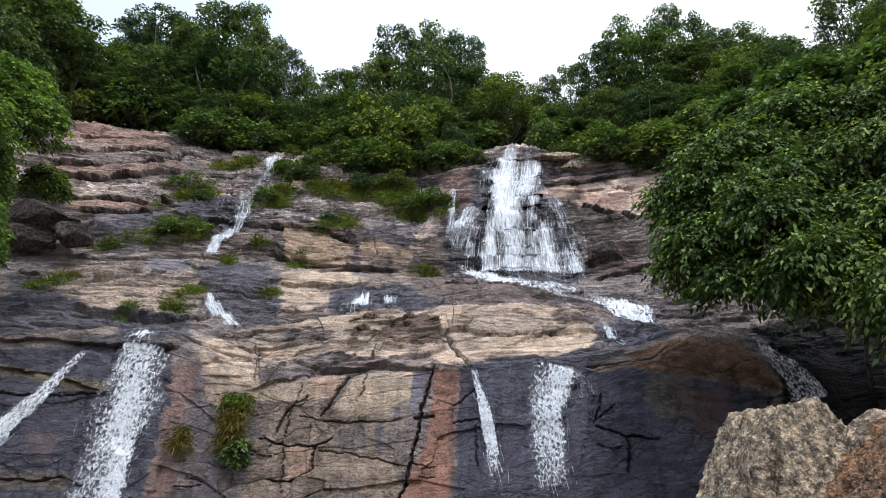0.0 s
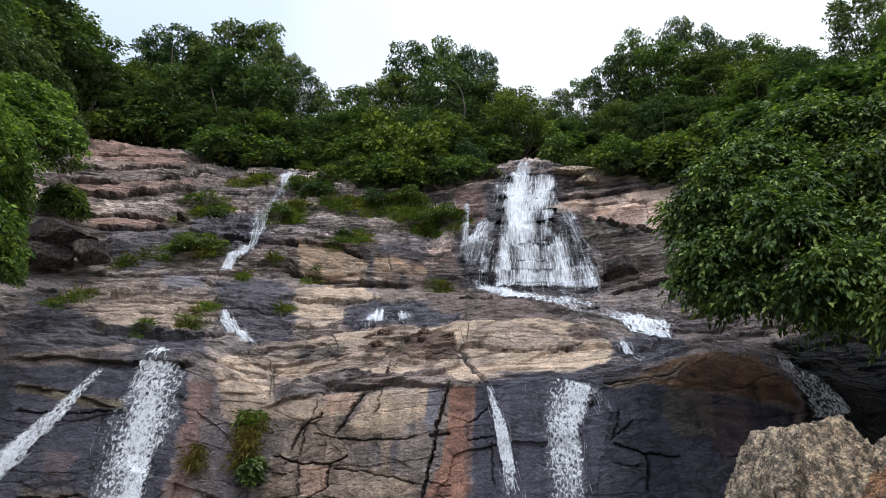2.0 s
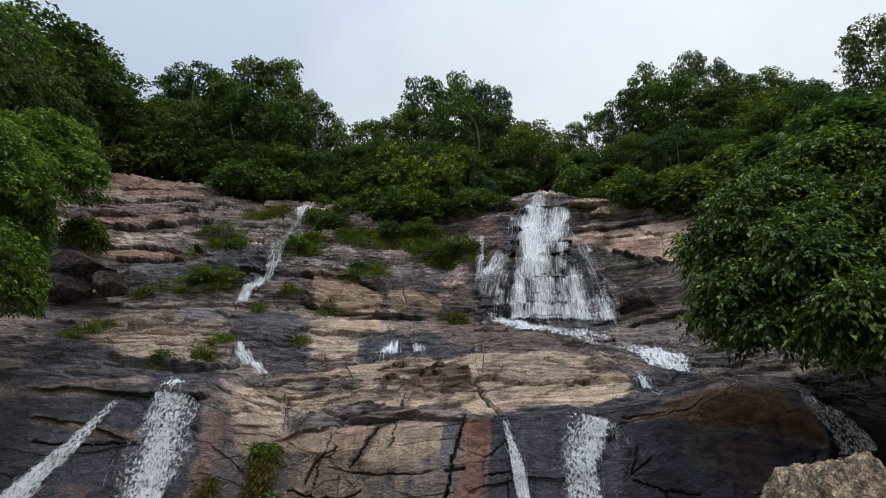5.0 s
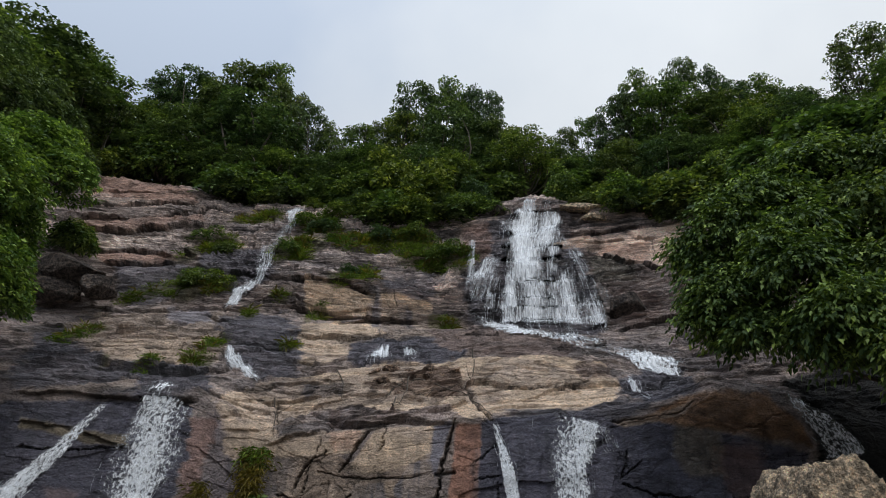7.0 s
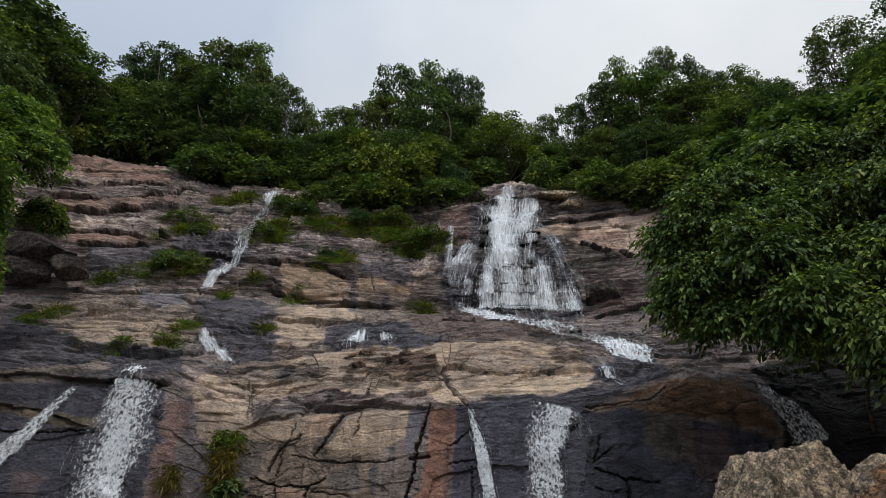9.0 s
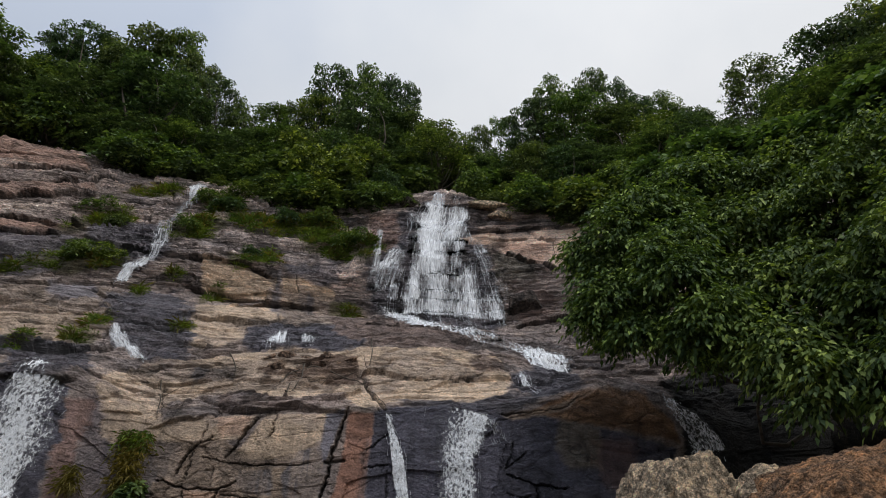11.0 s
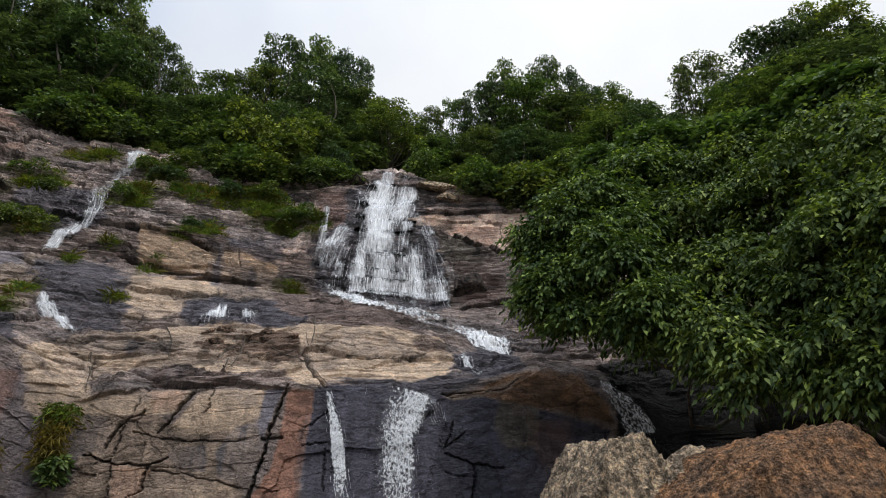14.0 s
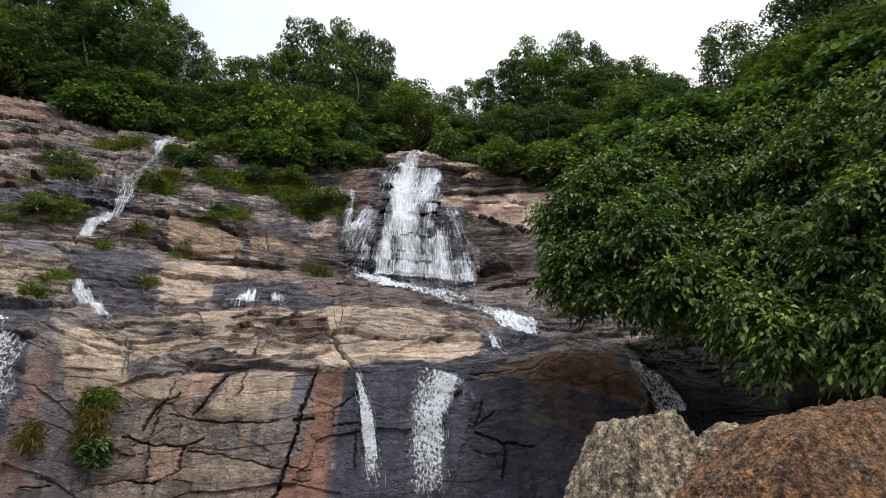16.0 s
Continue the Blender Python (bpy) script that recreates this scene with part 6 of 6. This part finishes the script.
    pts = on_cliff_many((px + gxp * side).ravel(), (pz + gzp * side).ravel(), np.repeat(off, m)).reshape(strands, m, 3)
    for _ in range(4):
        pts[:, 1:-1] = pts[:, 1:-1] * 0.5 + (pts[:, :-2] + pts[:, 2:]) * 0.25
    pts[:, :, 1] -= rng.uniform(0, 0.04, (strands, 1))
    t = np.gradient(pts, axis=1)
    wv = unit(np.cross(t, np.array([0, 1.0, 0.15])[None, None, :] + 0 * t))
    prof = np.sin(np.pi * (0.08 + 0.84 * u)) * (0.85 + 0.3 * rng.rand(strands, m))
    hw = width * 0.36 * rng.uniform(0.3, 1.4, strands)[:, None] * prof
    v = np.stack([pts - wv * hw[..., None], pts + wv * hw[..., None]], 2).reshape(-1, 3)
    k = (np.arange(strands)[:, None] * m * 2 + np.arange(m - 1)[None, :] * 2).ravel()
    me2 = mesh_from("strand", v, np.stack([k, k + 1, k + 3, k + 2], 1))
    tagged(part("falling_strand", me2, FOAM, ob), kind="stuff")
    # spray drops
    drops = strands
    sd = rng.uniform(0.25, 1, drops) * total
    dx, dz, dw = along(sd)
    dpt = on_cliff_many(dx + np.interp(sd, s, nx) * dw * rng.normal(size=drops) * 0.75, dz + rng.normal(size=drops) * 0.05, rng.uniform(0.03, 0.3, drops))
    sz = rng.uniform(0.006, 0.018, (drops, 1)) * width / 0.022
    tet = np.array([[-1, 0, -1], [1, 0, -1], [0, -1, 0.3], [0, 0.3, 1.6]], float)
    dv = (dpt[:, None, :] + tet[None] * sz[:, None, :]).reshape(-1, 3)
    kk = (np.arange(drops) * 4)[:, None]
    tri = np.concatenate([kk + np.array([[0, 1, 2]]), kk + np.array([[0, 2, 3]]), kk + np.array([[1, 3, 2]])], 0)
    tagged(part("spray", mesh_from("spray", dv, tri), FOAM, ob), kind="stuff")
    return ob


main_fall = stream(WATER_CORE, 1500, "white lacy waterfall spreading over a dark rock face", 2, 0.012, (0.2, 0.7), (0.1, 0.28), 0.6, 0.03, 0.5, film=FALL, loose=40, rise=0.16, uneven=0.35)
for path, count, seed, full, how in ((WATER_SPOUT, 60, 21, 0.06, 10), (WATER_SPOUTB, 60, 22, 0.06, 10), (WATER_FAN, 900, 1, -0.09, 40), (WATER_VEIL, 420, 3, -0.02, 20), (WATER_INNER, 160, 23, -0.04, 20)):
    stream(path, count, "", seed, 0.011, (0.2, 0.8), (0.05, 0.2), 0.8, full, 0.8, main_fall, film=FALL, loose=how, rise=0.2, uneven=0.5)
for path, seed in ((WATER_VEILB, 16), (WATER_THREAD, 24)):
    stream(path, 90, "", seed, 0.01, (0.3, 0.9), (0.03, 0.08), 0.6, 0.03, 0.7, main_fall, film=VEIL)
stream(WATER_FOOT, 400, "", 17, 0.008, (0.06, 0.25), (0.02, 0.15), 0.7, -0.06, 0.2, main_fall)
stream(WATER_RUN, 900, "white foaming stream running over a rock shelf", 4, 0.008, (0.06, 0.2), (0.02, 0.12), 0.7, -0.01, 0.2)
stream(WATER_RILL, 200, "thin rill of water over dark wet rock", 5, 0.01, (0.1, 0.35), (0.02, 0.05), 0.6, -0.02)
stream(WATER_LEFT, 500, "narrow white cascade stepping down grassy rock", 6, 0.01, (0.12, 0.4), (0.06, 0.16), 0.6, 0.0, film=FALL, loose=12, rise=0.08, uneven=0.3)
stream(WATER_LEFTLOW, 220, "thin cascade over dark wet rock", 7, 0.009, (0.1, 0.35), (0.02, 0.08), 0.5, -0.06, film=FALL)
stream([(x, z, w * 0.95) for x, z, w in WATER_BIG], 900, "broad white chute of water sliding down a dark face", 8, 0.006, (0.06, 0.25), (0.02, 0.12), 0.8, 0.04, 0.15, uneven=0.3)
stream(WATER_FARLEFT, 700, "slanting white chute of water on dark rock", 9, 0.009, (0.06, 0.25), (0.02, 0.1), 0.7, 0.05, 0.2, uneven=0.2)
stream([(x, z, w * 0.78) for x, z, w in WATER_THIN], 400, "narrow white fall beside a rust-coloured pillar", 10, 0.009, (0.1, 0.35), (0.02, 0.12), 0.7, -0.03, 0.3, uneven=0.4)
right_fall = stream(WATER_RIGHT, 900, "lacy white fall dropping down a dark wet face", 11, 0.008, (0.06, 0.25), (0.03, 0.16), 0.7, -0.03, 0.35, uneven=0.5)
stream(WATER_WISP, 160, "", 25, 0.008, (0.06, 0.2), (0.02, 0.08), 0.8, -0.12, 0.3, right_fall)
step_fall = stream(WATER_STEP, 200, "small white fall over a grey wet step", 12, 0.01, (0.15, 0.5), (0.02, 0.08), 0.5, 0.1, 0.6, film=VEIL)
stream(WATER_STEPB, 90, "", 13, 0.008, (0.15, 0.4), (0.02, 0.06), 0.6, 0.0, 0.6, step_fall, film=VEIL)
stream(WATER_TINY, 100, "trickle of water down a stained ledge", 14, 0.01, (0.15, 0.5), (0.02, 0.06), 0.6, 0.0, film=VEIL)
stream(WATER_TINYB, 60, "broken trickle over dark wet rock", 26, 0.008, (0.08, 0.2), (0.02, 0.06), 0.9, -0.14)
stream(WATER_BRANCH, 500, "shaded stream sliding under an overhanging bush", 15, 0.009, (0.1, 0.4), (0.02, 0.08), 0.6, 0.14, 0.6, rise=0.14)
# ---- grass and herbs on the ledges ----
def grass_patch(stroke, seed, per_m2=420, blade=0.3, mat=None, label="bright green grass tussocks on a rock ledge"):
    x1, z1, x2, z2, r = stroke
    rng = np.random.RandomState(seed)
    n = int(per_m2 * (math.hypot(x2 - x1, z2 - z1) * 2 * r + 3.14 * r * r))
    u = rng.rand(n)
    ang, rad = rng.uniform(0, 6.28, n), r * np.sqrt(rng.rand(n)) * 1.1
    x, z = x1 + (x2 - x1) * u + np.cos(ang) * rad, z1 + (z2 - z1) * u + np.sin(ang) * rad
    clump = fbm(x * 2.2 + 30, z * 3 + 30, 210, 3)
    ok = clump > 0.44
    x, z, clump = x[ok], z[ok], clump[ok]
    n = len(x)
    tuft_at = rng.randint(0, max(1, n // 14), n)
    tx, tz = x[tuft_at], z[tuft_at]
    x, z = tx + rng.normal(size=n) * 0.07, tz + rng.normal(size=n) * 0.04
    base = on_cliff_many(x, z, -0.02)
    tall = blade * rng.uniform(0.5, 1.3, n) * (0.5 + 1.2 * (clump[tuft_at] - 0.3))
    base[:, 2] += rng.uniform(0, 0.35, n) * tall
    way = np.stack([(x - tx) * 6, (z - tz) * 3 - 0.3, 0.75 + 0 * x], 1) + rng.normal(size=(n, 3)) * 0.35
    me = leaf_mesh("grass", base, way, tall, rng, 0.14, 0.02, 0.4)
    return tagged(part("grass", me, mat or GRASS), label, "grass", kind="stuff")


for i, s in enumerate(GRASS_AT):
    grass_patch(s, 400 + i, 2000 if s[4] > 0.3 else 2400, 0.27 if s[4] > 0.3 else 0.22)
    grass_patch(s, 500 + i, 160, 0.4, DRYGRASS, "dry straw-coloured grass among rocks")

def tuft(x, z, wide, tall, blades, blade, mat, label, seed):
    """A hanging tuft on the rock face: blades that rise out of it and droop."""
    rng = np.random.RandomState(seed)
    bx, bz = x + rng.normal(size=blades) * wide * 0.45, z + rng.uniform(-1, 1, blades) * tall
    base = on_cliff_many(bx, bz, 0.02)
    base[:, 1] -= rng.uniform(0, 0.25, blades) * (1 - np.abs(bz - z) / tall * 0.6)
    way = rng.normal(size=(blades, 3)) * 0.55 + np.array([0, -0.5, 0.55])
    me = leaf_mesh("blades", base, way, blade * rng.uniform(0.5, 1.3, blades), rng, 0.09, 0.01, 0.75)
    ob = root("plant", on_cliff(x, z, 0.0), label, "plant")
    me.transform(Matrix.Translation(-ob.location))
    part("foliage", me, mat, ob)
    return ob


tuft(-4.35, 2.3, 0.33, 0.55, 1100, 0.19, DRYGRASS, "tuft of dry straw hanging on a rock face", 31)
tuft(-4.32, 2.68, 0.3, 0.2, 420, 0.19, GRASS, "green grass tuft on top of a rock block", 33)
tuft(-5.3, 1.95, 0.24, 0.25, 350, 0.2, DRYGRASS, "small dry grass tuft on a rock face", 34)
shrub("plant", [(-4.18, 13.6, 1.75, 0.2), (-4.15, 13.6, 1.5, 0.16), (-4.3, 13.6, 1.62, 0.14)], 60, 0.15, LEAF_BRIGHT, "small green leafy plant on a rock face", 32, 6, stems=False, width=0.5, category="plant")

# ---- dead roots and twigs over the slab ----
TWIGS = (((-1.79, 4.07), (-1.61, 4.46), (-1.17, 4.81), (-0.58, 4.50), (0.04, 4.39), (0.43, 4.00), (0.61, 3.62)),
         ((0.25, 5.68), (0.28, 4.91), (0.13, 4.50)),
         ((-1.35, 4.79), (-1.35, 4.14), (-1.58, 3.71)),
         ((-3.18, 4.90), (-2.86, 4.42), (-2.86, 4.11)),
         ((-1.58, 3.71), (-1.56, 4.22), (-1.11, 4.11), (-0.70, 4.39)),
         ((-4.37, 4.04), (-4.16, 3.56), (-4.04, 3.16)))
for i, run in enumerate(TWIGS):
    rng_t = np.random.RandomState(700 + i)
    p = np.array(run)
    u = np.linspace(0, len(p) - 1, 5 * len(p))
    x, z = np.interp(u, np.arange(len(p)), p[:, 0]), np.interp(u, np.arange(len(p)), p[:, 1])
    line = on_cliff_many(x + rng_t.normal(size=len(u)) * 0.012, z, 0.05) + rng_t.normal(size=(len(u), 3)) * 0.008
    for _ in range(2):
        line[1:-1] = line[1:-1] * 0.5 + (line[:-2] + line[2:]) * 0.25
    ob = root("dead_twig", line[0], "dry brown root trailing over a pale rock slab", "twig", "twigs on the slab")
    part("stem", branches("stem", [tube(line - line[0], np.linspace(0.018, 0.007, len(line)), 5)]), BARK, ob)
    for k in range(3, len(line) - 1, 4):
        tip = line[k] + rng_t.normal(size=3) * np.array([0.16, 0.03, 0.14]) + np.array([0, -0.03, 0])
        part("side_twig", branches("side_twig", [tube(bend(line[k] - line[0], tip - line[0], rng_t, 4), np.linspace(0.009, 0.004, 4), 4)]), BARK, ob)
